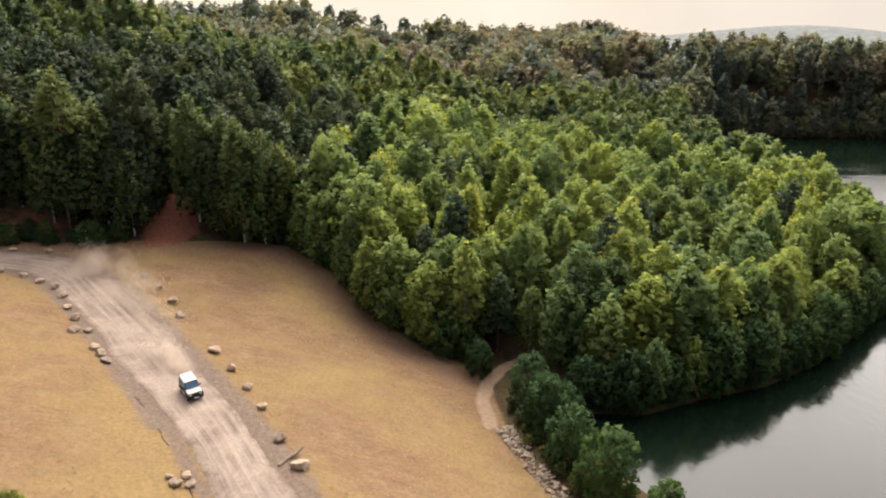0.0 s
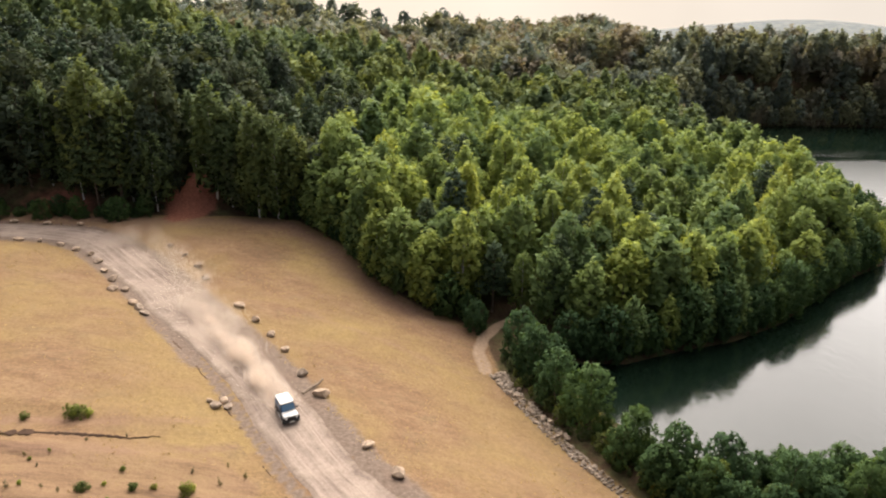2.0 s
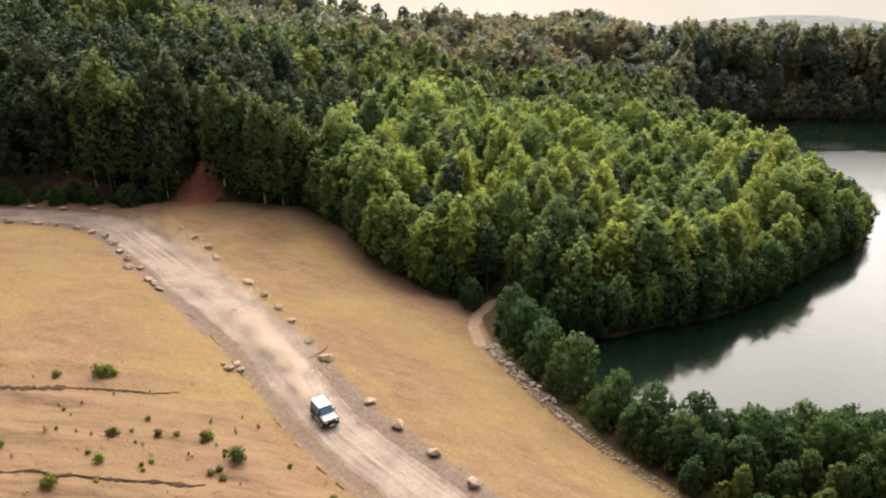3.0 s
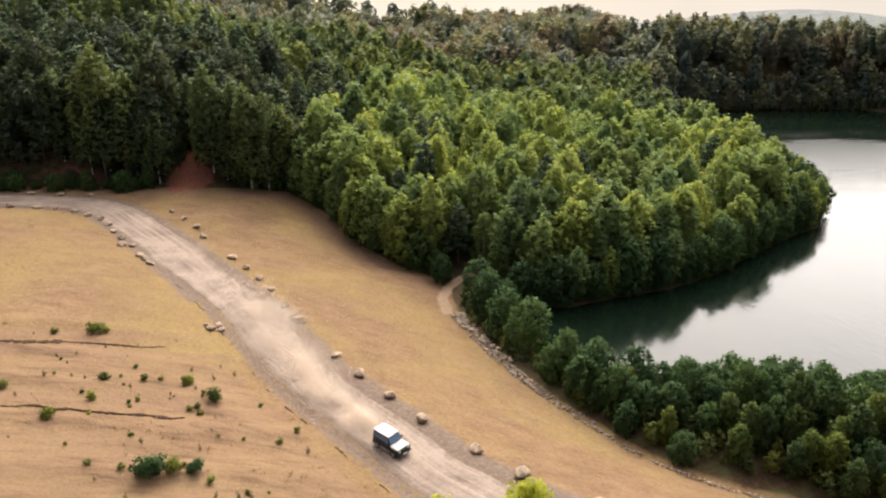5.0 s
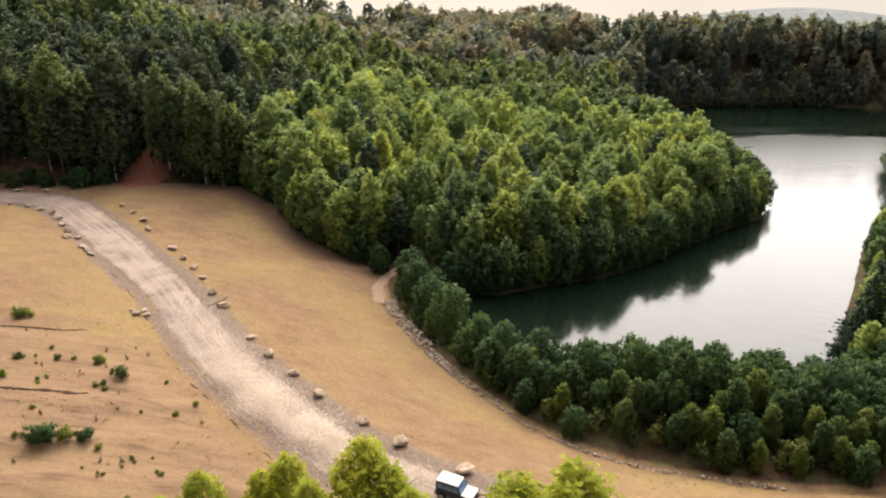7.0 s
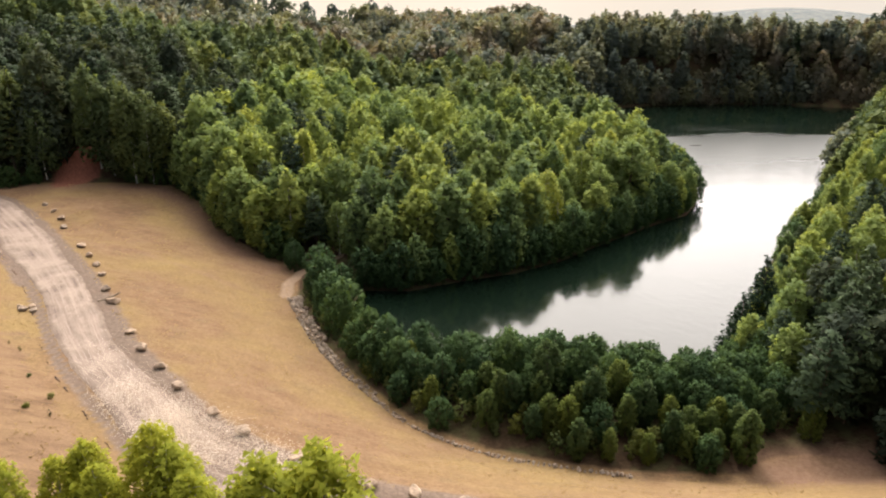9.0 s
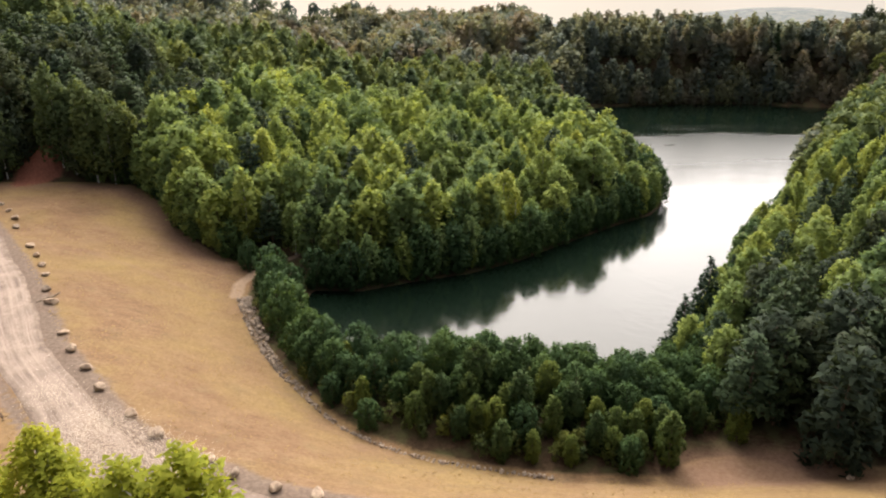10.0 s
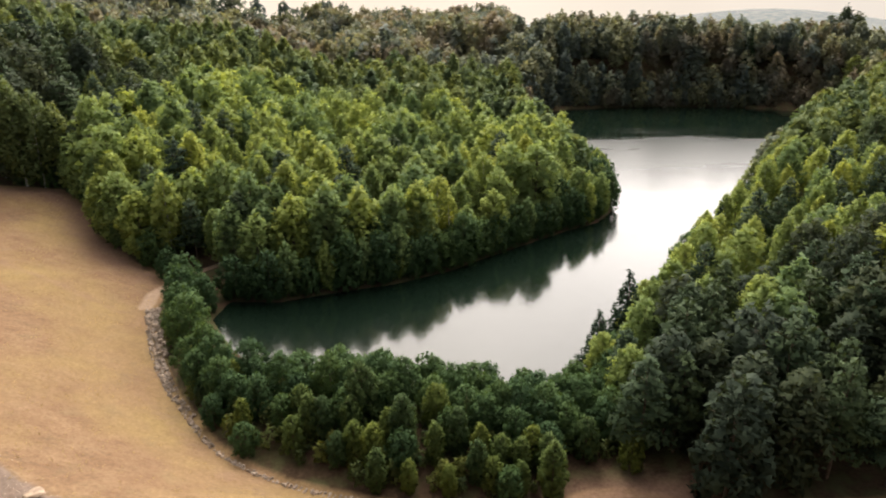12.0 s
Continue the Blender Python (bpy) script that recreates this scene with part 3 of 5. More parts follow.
# ---------------------------------------------------------------- trees
def leaf_cloud(rnd, lobes, count, size, flat=0.35):
    """Many small leaf sprays on the skins of lobes (centre, radii). Gives vertices, triangles and normals."""
    areas = np.array([r[0] * r[1] + r[0] * r[2] + r[1] * r[2] for _, r in lobes])
    pick = rnd.choice(len(lobes), count, p=areas / areas.sum())
    c = np.array([l[0] for l in lobes], float)[pick]
    r = np.array([l[1] for l in lobes], float)[pick]
    d = rnd.normal(size=(count, 3))
    d /= np.linalg.norm(d, axis=1)[:, None]
    depth = 1 - 0.5 * rnd.rand(count) ** 2.2
    depth += 0.15 * rnd.normal(size=count)
    pos = c + d * r * depth[:, None]
    nrm = d * 0.9 + rnd.normal(size=(count, 3)) * 0.5 + np.array([0, 0, flat])
    nrm /= np.linalg.norm(nrm, axis=1)[:, None]
    ref = rnd.normal(size=(count, 3))
    a = np.cross(nrm, ref)
    a /= np.linalg.norm(a, axis=1)[:, None] + 1e-9
    b = np.cross(nrm, a)
    s = size * rnd.uniform(0.55, 1.35, count)[:, None]
    asp = rnd.uniform(0.5, 0.9, count)[:, None]
    # leaves are shaded as part of their bough and crown
    top, low = pos[:, 2].max(), pos[:, 2].min()
    f = (pos[:, 2] - low) / (top - low)
    wide = np.abs(pos[:, :2]).max() + 1e-6
    body = np.stack([pos[:, 0] / wide, pos[:, 1] / wide, -0.05 + 1.3 * f ** 1.5], 1)
    body /= np.linalg.norm(body, axis=1)[:, None]
    shade = body * 0.78 + d * 0.45 + nrm * 0.08
    shade /= np.linalg.norm(shade, axis=1)[:, None]
    flip = (np.cross(a, b) * shade).sum(1) < 0
    b[flip] *= -1
    v = np.stack([pos - a * s - b * s * asp * 0.5, pos + a * s - b * s * asp * 0.4, pos + b * s * asp - nrm * s * 0.2], 1)
    return v.reshape(-1, 3), np.arange(count * 3).reshape(-1, 3), np.repeat(shade, 3, axis=0)


def tube(bm, pts, radii, sides=6):
    rings = []
    for k, (p, r) in enumerate(zip(pts, radii)):
        p = Vector(p)
        d = (Vector(pts[min(k + 1, len(pts) - 1)]) - Vector(pts[max(k - 1, 0)])).normalized()
        a = d.orthogonal().normalized()
        b = d.cross(a)
        rings.append([bm.verts.new(p + (a * math.cos(t) + b * math.sin(t)) * r) for t in (6.2832 * j / sides for j in range(sides))])
    for r0, r1 in zip(rings, rings[1:]):
        for j in range(sides):
            bm.faces.new((r0[j], r0[(j + 1) % sides], r1[(j + 1) % sides], r1[j]))
    bm.faces.new(rings[0][::-1])
    bm.faces.new(rings[-1])


def trunk_mesh(rnd, h, r, limbs, limb_len, lean=0.03, low=0.35):
    bm = bmesh.new()
    wob = [(rnd.normal() * lean * h * k / 5, rnd.normal() * lean * h * k / 5) for k in range(6)]
    pts = [(wob[k][0], wob[k][1], -0.4 + (h + 0.4) * k / 5) for k in range(6)]
    tube(bm, pts, [r * (1.15 - 0.2 * k) if k < 5 else r * 0.12 for k in range(6)])
    for j in range(limbs):
        f = low + (0.92 - low) * (j + 0.5) / limbs
        k = min(int(f * 5), 4)
        p = Vector(pts[k]).lerp(Vector(pts[k + 1]), f * 5 - k)
        a = j * 2.4 + rnd.uniform(-0.4, 0.4)
        ln = limb_len * (1.1 - 0.6 * f) * rnd.uniform(0.8, 1.2)
        q = p + Vector((math.cos(a) * ln, math.sin(a) * ln, ln * rnd.uniform(0.2, 0.6)))
        tube(bm, [p, p.lerp(q, 0.5) + Vector((0, 0, ln * 0.08)), q], [r * 0.3, r * 0.2, r * 0.06], 4)
    return bm


# crowns: foot, widest level and radius as shares of the height, clump sizes, their stretch and number, leading shoots
CROWNS = {
    "birch": (0.18, 0.38, 0.175, 0.032, 0.055, 2.3, 52, 8),
    "broad": (0.08, 0.42, 0.250, 0.038, 0.068, 1.9, 66, 11),
    "alder": (0.03, 0.42, 0.350, 0.050, 0.090, 1.5, 58, 10),
}


def crown_lobes(rnd, kind, h):
    lobes = []
    if kind in CROWNS:
        foot, wide, radius, small, large, stretch, count, leaders = CROWNS[kind]
        radius *= rnd.uniform(0.85, 1.15)
        for k in range(count):
            f = foot + (0.90 - foot) * (k + 0.5) / count
            u = (f - wide) / ((wide - foot + 0.12) if f < wide else (0.99 - wide))
            env = radius * h * (math.sqrt(max(0.03, 1 - u * u)) if f < wide else max(0.05, 1 - u ** 2.0))
            a = k * 2.4 + rnd.uniform(-0.5, 0.5)
            q = h * rnd.uniform(small, large) * (1.1 - 0.35 * f)
            out = max(env * rnd.uniform(0.70, 1.12) - q * 0.6, 0)
            lobes.append(((math.cos(a) * out, math.sin(a) * out, h * f), (q, q, q * stretch)))
        for k in range(leaders):
            a, o = k * 2.4 + rnd.uniform(-0.6, 0.6), radius * h * (0.0 if k == 0 else rnd.uniform(0.25, 0.85))
            q = h * rnd.uniform(0.018, 0.030)
            f = 0.93 if k == 0 else 0.94 - 0.34 * (o / (radius * h)) ** 1.5 - rnd.uniform(0, 0.06)
            lobes.append(((math.cos(a) * o, math.sin(a) * o, h * f), (q, q, q * 3.2)))
        lobes.append(((0, 0, h * (foot + 0.86) / 2), (radius * h * 0.5, radius * h * 0.5, h * 0.34)))
    elif kind == "pine":
        for k in range(9):
            f = 0.36 + 0.58 * k / 8
            w = h * 0.20 * (1.15 - f) + 0.3
            for j in range(4):
                a = k * 1.1 + j * 1.571 + rnd.uniform(-0.35, 0.35)
                o = w * rnd.uniform(0.55, 1.1)
                lobes.append(((math.cos(a) * o, math.sin(a) * o, h * f + rnd.uniform(-0.2, 0.25)), (w * 0.55, w * 0.55, h * 0.028)))
        lobes.append(((0, 0, h * 0.97), (h * 0.035, h * 0.035, h * 0.05)))
    elif kind == "spruce":
        for k in range(13):
            f = 0.08 + 0.86 * k / 12
            w = h * 0.19 * (1.04 - f)
            for j in range(4):
                a = k * 1.3 + j * 1.571 + rnd.uniform(-0.3, 0.3)
                lobes.append(((math.cos(a) * w * 0.75, math.sin(a) * w * 0.75, h * f - w * 0.15), (w * 0.55, w * 0.55, h * 0.05)))
        lobes.append(((0, 0, h * 0.92), (h * 0.026, h * 0.026, h * 0.10)))
    elif kind == "shrub":
        for k in range(9):
            a = k * 2.4
            w = 0.32 * h * rnd.uniform(0.4, 1.1)
            s = h * rnd.uniform(0.20, 0.32)
            lobes.append(((math.cos(a) * w, math.sin(a) * w, h * rnd.uniform(0.25, 0.72)), (s, s, s * 0.9)))
    return lobes


def make_tree(name, kind, h, leaves, size, leaf, bark, seed, trunk_r=0.16):
    """A prototype tree: an Empty at its foot with a trunk and a crown."""
    rnd = np.random.RandomState(seed)
    root = new(name)
    limbs = {"birch": 9, "broad": 12, "alder": 10, "pine": 14, "spruce": 6, "shrub": 5}[kind]
    reach = {"birch": 0.15, "broad": 0.24, "alder": 0.26, "pine": 0.18, "spruce": 0.08, "shrub": 0.3}[kind] * h
    part("trunk", trunk_mesh(rnd, h * 0.93, trunk_r, limbs, reach, 0.012, 0.12 if kind in ("alder", "shrub") else 0.3), bark, root)
    v, f, nm = leaf_cloud(rnd, crown_lobes(rnd, kind, h), leaves, size, 0.5 if kind in ("pine", "spruce") else 0.3)
    crown = new("crown", mesh_of("crown", v.tolist(), f.tolist(), leaf, normals=nm))
    crown.parent = root
    return root


def settle(x, y, turn, scale, z=None):
    return pose(x, y, height(x, y) if z is None else z, 0, 0, turn) @ Matrix.Diagonal((scale, scale, scale, 1))


def scatter(rnd, box, step, keep):
    """Places in a box about a step apart for which keep(x, y) holds."""
    x0, x1, y0, y1 = box
    gx, gy = np.meshgrid(np.arange(x0, x1, step), np.arange(y0, y1, step * 0.9))
    gx[1::2] += step / 2
    gx = (gx + rnd.uniform(-0.36, 0.36, gx.shape) * step).ravel()
    gy = (gy + rnd.uniform(-0.36, 0.36, gy.shape) * step).ravel()
    k = keep(gx, gy)
    return np.stack([gx[k], gy[k]], 1)


KINDS = {
    "birch_tree": ("tall birch with a pale trunk and yellow-green leaves", "birch", 14.0, 2000, 0.33, LEAF_BIRCH, BIRCH_BARK),
    "broadleaf_tree": ("leafy green deciduous tree in the dense wood", "broad", 12.0, 2100, 0.36, LEAF_BROAD, BARK),
    "alder_tree": ("dark green alder standing by the lake shore", "alder", 8.0, 2100, 0.285, LEAF_ALDER, BARK),
    "pine_tree": ("blue-green pine with layered needle boughs", "pine", 15.0, 1900, 0.33, LEAF_PINE, BARK),
    "spruce_tree": ("dark narrow spruce with a pointed top", "spruce", 15.0, 2000, 0.32, LEAF_SPRUCE, BARK),
    "young_birch": ("young birch with bright yellow-green leaves", "birch", 7.0, 4200, 0.11, LEAF_YOUNG, BIRCH_BARK),
    "dying_birch": ("half-bare yellowing birch at the water's edge", "birch", 10.0, 420, 0.17, LEAF_YOUNG, BIRCH_BARK),
    "tall_birch": ("tall slender birch at the edge of the wood", "birch", 22.0, 2500, 0.43, LEAF_TALL, BIRCH_BARK),
    "oak_tree": ("broad deciduous tree in the tall wood, shade put into its leaf colour", "broad", 18.0, 2000, 0.50, LEAF_SHADED, BARK),
    "willow_bush": ("yellowish green willow bush on the bank", "broad", 6.0, 2400, 0.19, LEAF_WILLOW, BARK),
}
stock = {}


def plant(kind, x, y, top=None, tall=None, variant=0, turn=0.0, group="wood", wide=1.0):
    """Sets a tree of that kind on the ground, with its top at a height or with a height of its own."""
    label, form, h, leaves, size, leaf, bark = KINDS[kind]
    z = height(x, y)
    s = ((top - z) if top is not None else tall) / h
    m = settle(x, y, turn, s, z) @ Matrix.Diagonal((wide, wide, 1, 1))
    key = (kind, variant)
    if key not in stock:
        stock[key] = make_tree(kind, form, h, leaves, size, leaf, bark, 17 * variant + len(kind), 0.09 if h < 9 else 0.17)
        tagged(stock[key], label, "tree" if "bush" not in kind else "bush", group)
        stock[key].matrix_basis = m
        return stock[key]
    return copy_thing(stock[key], m @ Matrix.Diagonal((*(1 / v for v in stock[key].scale), 1)))


def wooded(x, y):
    _, sf, _ = along(FOOT_LINE, x, y)
    _, sr, _ = along(ROAD_LINE, x, y)
    df = along(FOOT_LINE, x, y)[0]
    ds = along(SHORE + SHORE[:1], x, y)[0]
    return (sf > 0) & (sr > 0) & (df > 1.2) & ~inside(SHORE, x, y) & (ds > 0.7)


def shore_row(first, last, step, out):
    """Places along a stretch of the shoreline, a little inland."""
    ring = np.array((SHORE + SHORE)[first:last + 1], float)
    pts = []
    for a, b in zip(ring, ring[1:]):
        d = b - a
        ln = np.linalg.norm(d)
        d /= ln
        for k in range(max(int(ln / step), 1)):
            pts.append(a + d * (k + 0.5) * ln / max(int(ln / step), 1) + np.array([d[1], -d[0]]) * out)
    return pts


def plant_near_woods():
    rnd = np.random.RandomState(21)
    # the headland: birch, broadleaf and some pine
    inner = []
    for x, y in scatter(rnd, (-24, 96, 84, 176), 5.9, lambda x, y: wooded(x, y) & (x > -24 + (y - 110) * 0.1) & ((x > 12) | (y > 87)) & ((x < 60) | (y < 172))):
        edge = min(along(SHORE, np.array([x]), np.array([y]))[0][0], along(FOOT_LINE, np.array([x]), np.array([y]))[0][0])
        r = rnd.rand()
        kind = "alder_tree" if edge < 4 and r < 0.5 and x > 15 else "birch_tree" if r < 0.36 else "pine_tree" if r < 0.48 else "broadleaf_tree"
        if kind == "pine_tree" and edge < 6:
            kind = "broadleaf_tree"
        tall = rnd.uniform(10, 17.5) if edge > 4 else rnd.uniform(9.0, 12.0)
        if x < 5:
            tall += 2.5
        if y > 132 and edge > 5:
            inner.append((x, y, tall))
            continue
        plant(kind, x, y, tall=tall, variant=rnd.randint(4), turn=rnd.uniform(0, 360), group="headland wood", wide=rnd.uniform(0.95, 1.4))
    inner = np.array(inner)
    build_far_woods("headland_wood", "dense green birch and broadleaf wood", inner[:, :2], inner[:, 2], LEAF_HEAD, 36, 1300, ("broad", "birch", "broad"), 0.42)
    # the tall wood above the bend
    for x, y in scatter(rnd, (-120, -18, 112, 172), 6.2, lambda x, y: wooded(x, y) & (x < -21 + (y - 110) * 0.1) & (y < 168) & ((np.abs(x + 48) > 5.0) | (y > 125))):
        r = rnd.rand()
        back = y > 128
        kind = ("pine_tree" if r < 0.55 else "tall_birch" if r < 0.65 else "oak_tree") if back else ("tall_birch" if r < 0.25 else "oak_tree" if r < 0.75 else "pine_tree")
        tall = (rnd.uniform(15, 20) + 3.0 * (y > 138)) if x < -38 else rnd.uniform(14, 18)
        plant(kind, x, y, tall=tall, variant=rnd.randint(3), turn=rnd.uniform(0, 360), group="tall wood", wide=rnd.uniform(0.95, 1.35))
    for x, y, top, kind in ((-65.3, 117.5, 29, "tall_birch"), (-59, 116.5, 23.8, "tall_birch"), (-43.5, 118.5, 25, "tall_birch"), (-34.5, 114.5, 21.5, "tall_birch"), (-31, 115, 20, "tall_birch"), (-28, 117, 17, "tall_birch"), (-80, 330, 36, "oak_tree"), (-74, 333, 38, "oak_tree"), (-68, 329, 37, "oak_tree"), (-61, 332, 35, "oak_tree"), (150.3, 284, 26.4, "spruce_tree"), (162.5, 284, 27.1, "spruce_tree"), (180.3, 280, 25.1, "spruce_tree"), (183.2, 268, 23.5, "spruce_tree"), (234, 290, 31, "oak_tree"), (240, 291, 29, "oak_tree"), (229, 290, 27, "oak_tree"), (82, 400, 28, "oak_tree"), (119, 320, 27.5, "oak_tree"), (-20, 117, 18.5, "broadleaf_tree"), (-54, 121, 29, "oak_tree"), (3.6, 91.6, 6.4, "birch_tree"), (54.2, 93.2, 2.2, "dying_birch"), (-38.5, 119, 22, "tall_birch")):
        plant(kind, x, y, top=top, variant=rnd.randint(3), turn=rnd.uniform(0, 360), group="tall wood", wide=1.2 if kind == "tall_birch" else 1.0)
    # the wooded slope beside the lake's right arm
    for x, y in scatter(rnd, (70, 150, 27, 122), 4.9, lambda x, y: wooded(x, y) & (x > 71) & ((y > 30) | (x > 76)) & (x < 84 + y * 0.75)):
        r = rnd.rand()
        # on the near slope, darker-leaved kinds put the shade into leaf colour
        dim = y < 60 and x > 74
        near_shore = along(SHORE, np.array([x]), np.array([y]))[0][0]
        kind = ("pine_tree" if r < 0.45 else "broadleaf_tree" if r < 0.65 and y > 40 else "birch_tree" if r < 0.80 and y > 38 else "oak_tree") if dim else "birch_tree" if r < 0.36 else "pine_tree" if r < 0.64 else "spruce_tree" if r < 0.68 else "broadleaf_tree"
        plant(kind, x, y, tall=(rnd.uniform(11.5, 15.5) if y < 52 and x > 76 else rnd.uniform(9, 13)) * (0.6 if near_shore < 4 else 0.85 if near_shore < 9 else 1.0), variant=rnd.randint(3), turn=rnd.uniform(0, 360), group="right bank wood", wide=rnd.uniform(1.0, 1.35))
    # large dark-sided trees at the corner of the bay
    for x, y, tall in ((17, 84, 12.5), (22, 80.5, 12), (27.5, 83, 14), (33, 85, 13.5), (38.5, 86, 14.5), (44, 88.5, 13.5), (49, 91, 13), (24, 88, 14.5), (36, 91, 15)):
        plant("broadleaf_tree", x, y, tall=tall, variant=int(x) % 4, turn=x * 33, group="headland wood", wide=1.25)
    for x, y, top in ((73, 53, 0.0), (78, 58, 3.5)):
        plant("spruce_tree", x, y, top=top, group="right bank wood", wide=1.5)
    for x in np.arange(-118, -53, 2.1):
        plant("alder_tree", x + rnd.uniform(-0.9, 0.9), 111 + rnd.uniform(-1.4, 2.6), tall=rnd.uniform(1.8, 5.0), variant=rnd.randint(3), turn=rnd.uniform(0, 360), group="wood edge", wide=rnd.uniform(1.1, 1.7))
    # undergrowth that hides the foot of the wood along the shore and the meadow
    for x, y in shore_row(26, 37, 2.7, 0.3):
        plant("alder_tree" if rnd.rand() < 0.7 else "broadleaf_tree", x, y, tall=rnd.uniform(6.0, 10.5), variant=rnd.randint(3), turn=rnd.uniform(0, 360), group="shore trees")
    for x, y in shore_row(7, 12, 3.0, 1.6):
        plant("alder_tree" if rnd.rand() < 0.6 else "birch_tree", x, y, tall=rnd.uniform(4.5, 7.0), variant=rnd.randint(3), turn=rnd.uniform(0, 360), group="shore trees")
    for x, y in curve_points([q for q in FOOT_LINE if -45 < q[0] < 8 and q[1] > 77], 3.0):
        if abs(x + 48) > 5:
            x, y = x + rnd.uniform(-0.6, 0.6) + 1.2, y + rnd.uniform(1.4, 2.6)
            plant("alder_tree" if rnd.rand() < 0.5 else "broadleaf_tree", x, y, tall=rnd.uniform(4.5, 8.5), variant=rnd.randint(3), turn=rnd.uniform(0, 360), group="wood edge")
    for x, y in scatter(rnd, (20, 72, 25, 48), 3.4, lambda x, y: wooded(x, y) & (along(FOOT_LINE, x, y)[0] > 1.7) & ((x < 64) | (y > 30))):
        deep = along(FOOT_LINE, np.array([x]), np.array([y]))[0][0]
        kind = "alder_tree" if deep > 9 or rnd.rand() < (0.75 if x < 36 else 0.2) else "willow_bush"
        plant(kind, x, y, tall=rnd.uniform(3.6, 5.2) + min(deep, 14) * 0.11, variant=rnd.randint(2), turn=rnd.uniform(0, 360), group="bank bushes")
    for x, y, tall in ((11.5, 74.5, 8.0), (12.6, 69.5, 8.5), (14.6, 63.5, 8.0), (17.6, 58.0, 8.8), (15.5, 71, 6.5), (21.5, 52, 7.0), (19.8, 50.5, 5.5), (22.8, 46, 6.0), (24.5, 47.5, 7.5), (26, 43.5, 6.0), (29, 46.2, 6.9), (34.5, 45.5, 5.2), (40, 45, 6.9), (45, 45.5, 7.1), (50.5, 44.5, 6.8), (56, 43, 6.5), (61, 40.5, 5.6), (66, 39.5, 6.5), (27.5, 42, 5.0), (31.5, 39.5, 5.4), (36, 39.5, 4.8), (47, 40, 5.5), (53, 39.5, 5.2), (59, 36.5, 4.8), (65, 35, 5.6)):
        plant("alder_tree", x, y, tall=tall, variant=int(x) % 3, turn=x * 40, group="shore alders")
    for x, y, tall in ((38, 35, 5.0), (43.5, 36.5, 6.5), (48, 32.5, 6.2), (51.5, 35.5, 5.0), (56, 31, 4.2), (60, 29.5, 4.0), (62.7, 26.6, 5.6), (57, 27.5, 3.6), (45, 31, 4.6)):
        plant("willow_bush", x, y, tall=tall * 1.2, variant=int(x) % 2, turn=x * 70, group="bank bushes")
    # young birches below the camera's line
    for x, y, top in ((23.9, 1.1, 15.5), (20.7, 0.6, 14.8), (10.7, 8.4, 11.6), (12.2, 7.2, 10.6), (5.1, 9.6, 9.4), (3.6, 8.4, 8.9), (-0.2, 7.4, 9.6), (7.2, 7.0, 9.3), (-2.6, 6.0, 8.6), (14.2, 5.6, 9.6)):
        plant("young_birch", x, y, top=top, variant=int(abs(x)) % 2, turn=x * 50, group="young birches", wide=1.45)


def build_far_woods(name, label, places, talls, leaf, seed, sprays=360, forms=("broad", "birch", "broad"), size=0.8):
    rnd = np.random.RandomState(seed)
    protos = []
    for k, form in enumerate(forms * 2):
        protos.append(leaf_cloud(rnd, crown_lobes(rnd, form, 12.0), sprays, size))
    zs = survey(places[:, 0], places[:, 1])[0]
    vs, fs, ns, tones, n = [], [], [], [], 0
    for (x, y), z, h in zip(places, zs, talls):
        v, f, nm = protos[rnd.randint(len(protos))]
        a, s = rnd.uniform(0, 6.28), h / 12.0
        w = s * rnd.uniform(0.95, 1.35)
        c, si = math.cos(a) * w, math.sin(a) * w
        vs.append(np.stack([v[:, 0] * c - v[:, 1] * si + x, v[:, 0] * si + v[:, 1] * c + y, v[:, 2] * s + z], 1))
        ca, sa = math.cos(a), math.sin(a)
        ns.append(np.stack([nm[:, 0] * ca - nm[:, 1] * sa, nm[:, 0] * sa + nm[:, 1] * ca, nm[:, 2]], 1))
        fs.append(f + n)
        tones.append(np.full(len(v), rnd.rand(), np.float32))
        n += len(v)
    v, f = np.concatenate(vs), np.concatenate(fs)
    me = bpy.data.meshes.new(name)
    me.vertices.add(len(v))
    me.vertices.foreach_set("co", v.ravel().astype(np.float32))
    me.loops.add(f.size)
    me.loops.foreach_set("vertex_index", f.ravel().astype(np.int32))
    me.polygons.add(len(f))
    me.polygons.foreach_set("loop_start", np.arange(0, f.size, 3, dtype=np.int32))
    me.materials.append(leaf)
    me.update(calc_edges=True)
    me.attributes.new("tree_tone", "FLOAT", "POINT").data.foreach_set("value", np.concatenate(tones))
    me.polygons.foreach_set("use_smooth", [True] * len(me.polygons))
    me.normals_split_custom_set_from_vertices(np.concatenate(ns).tolist())
    tagged(new(name, me), label, "wood", kind="stuff")


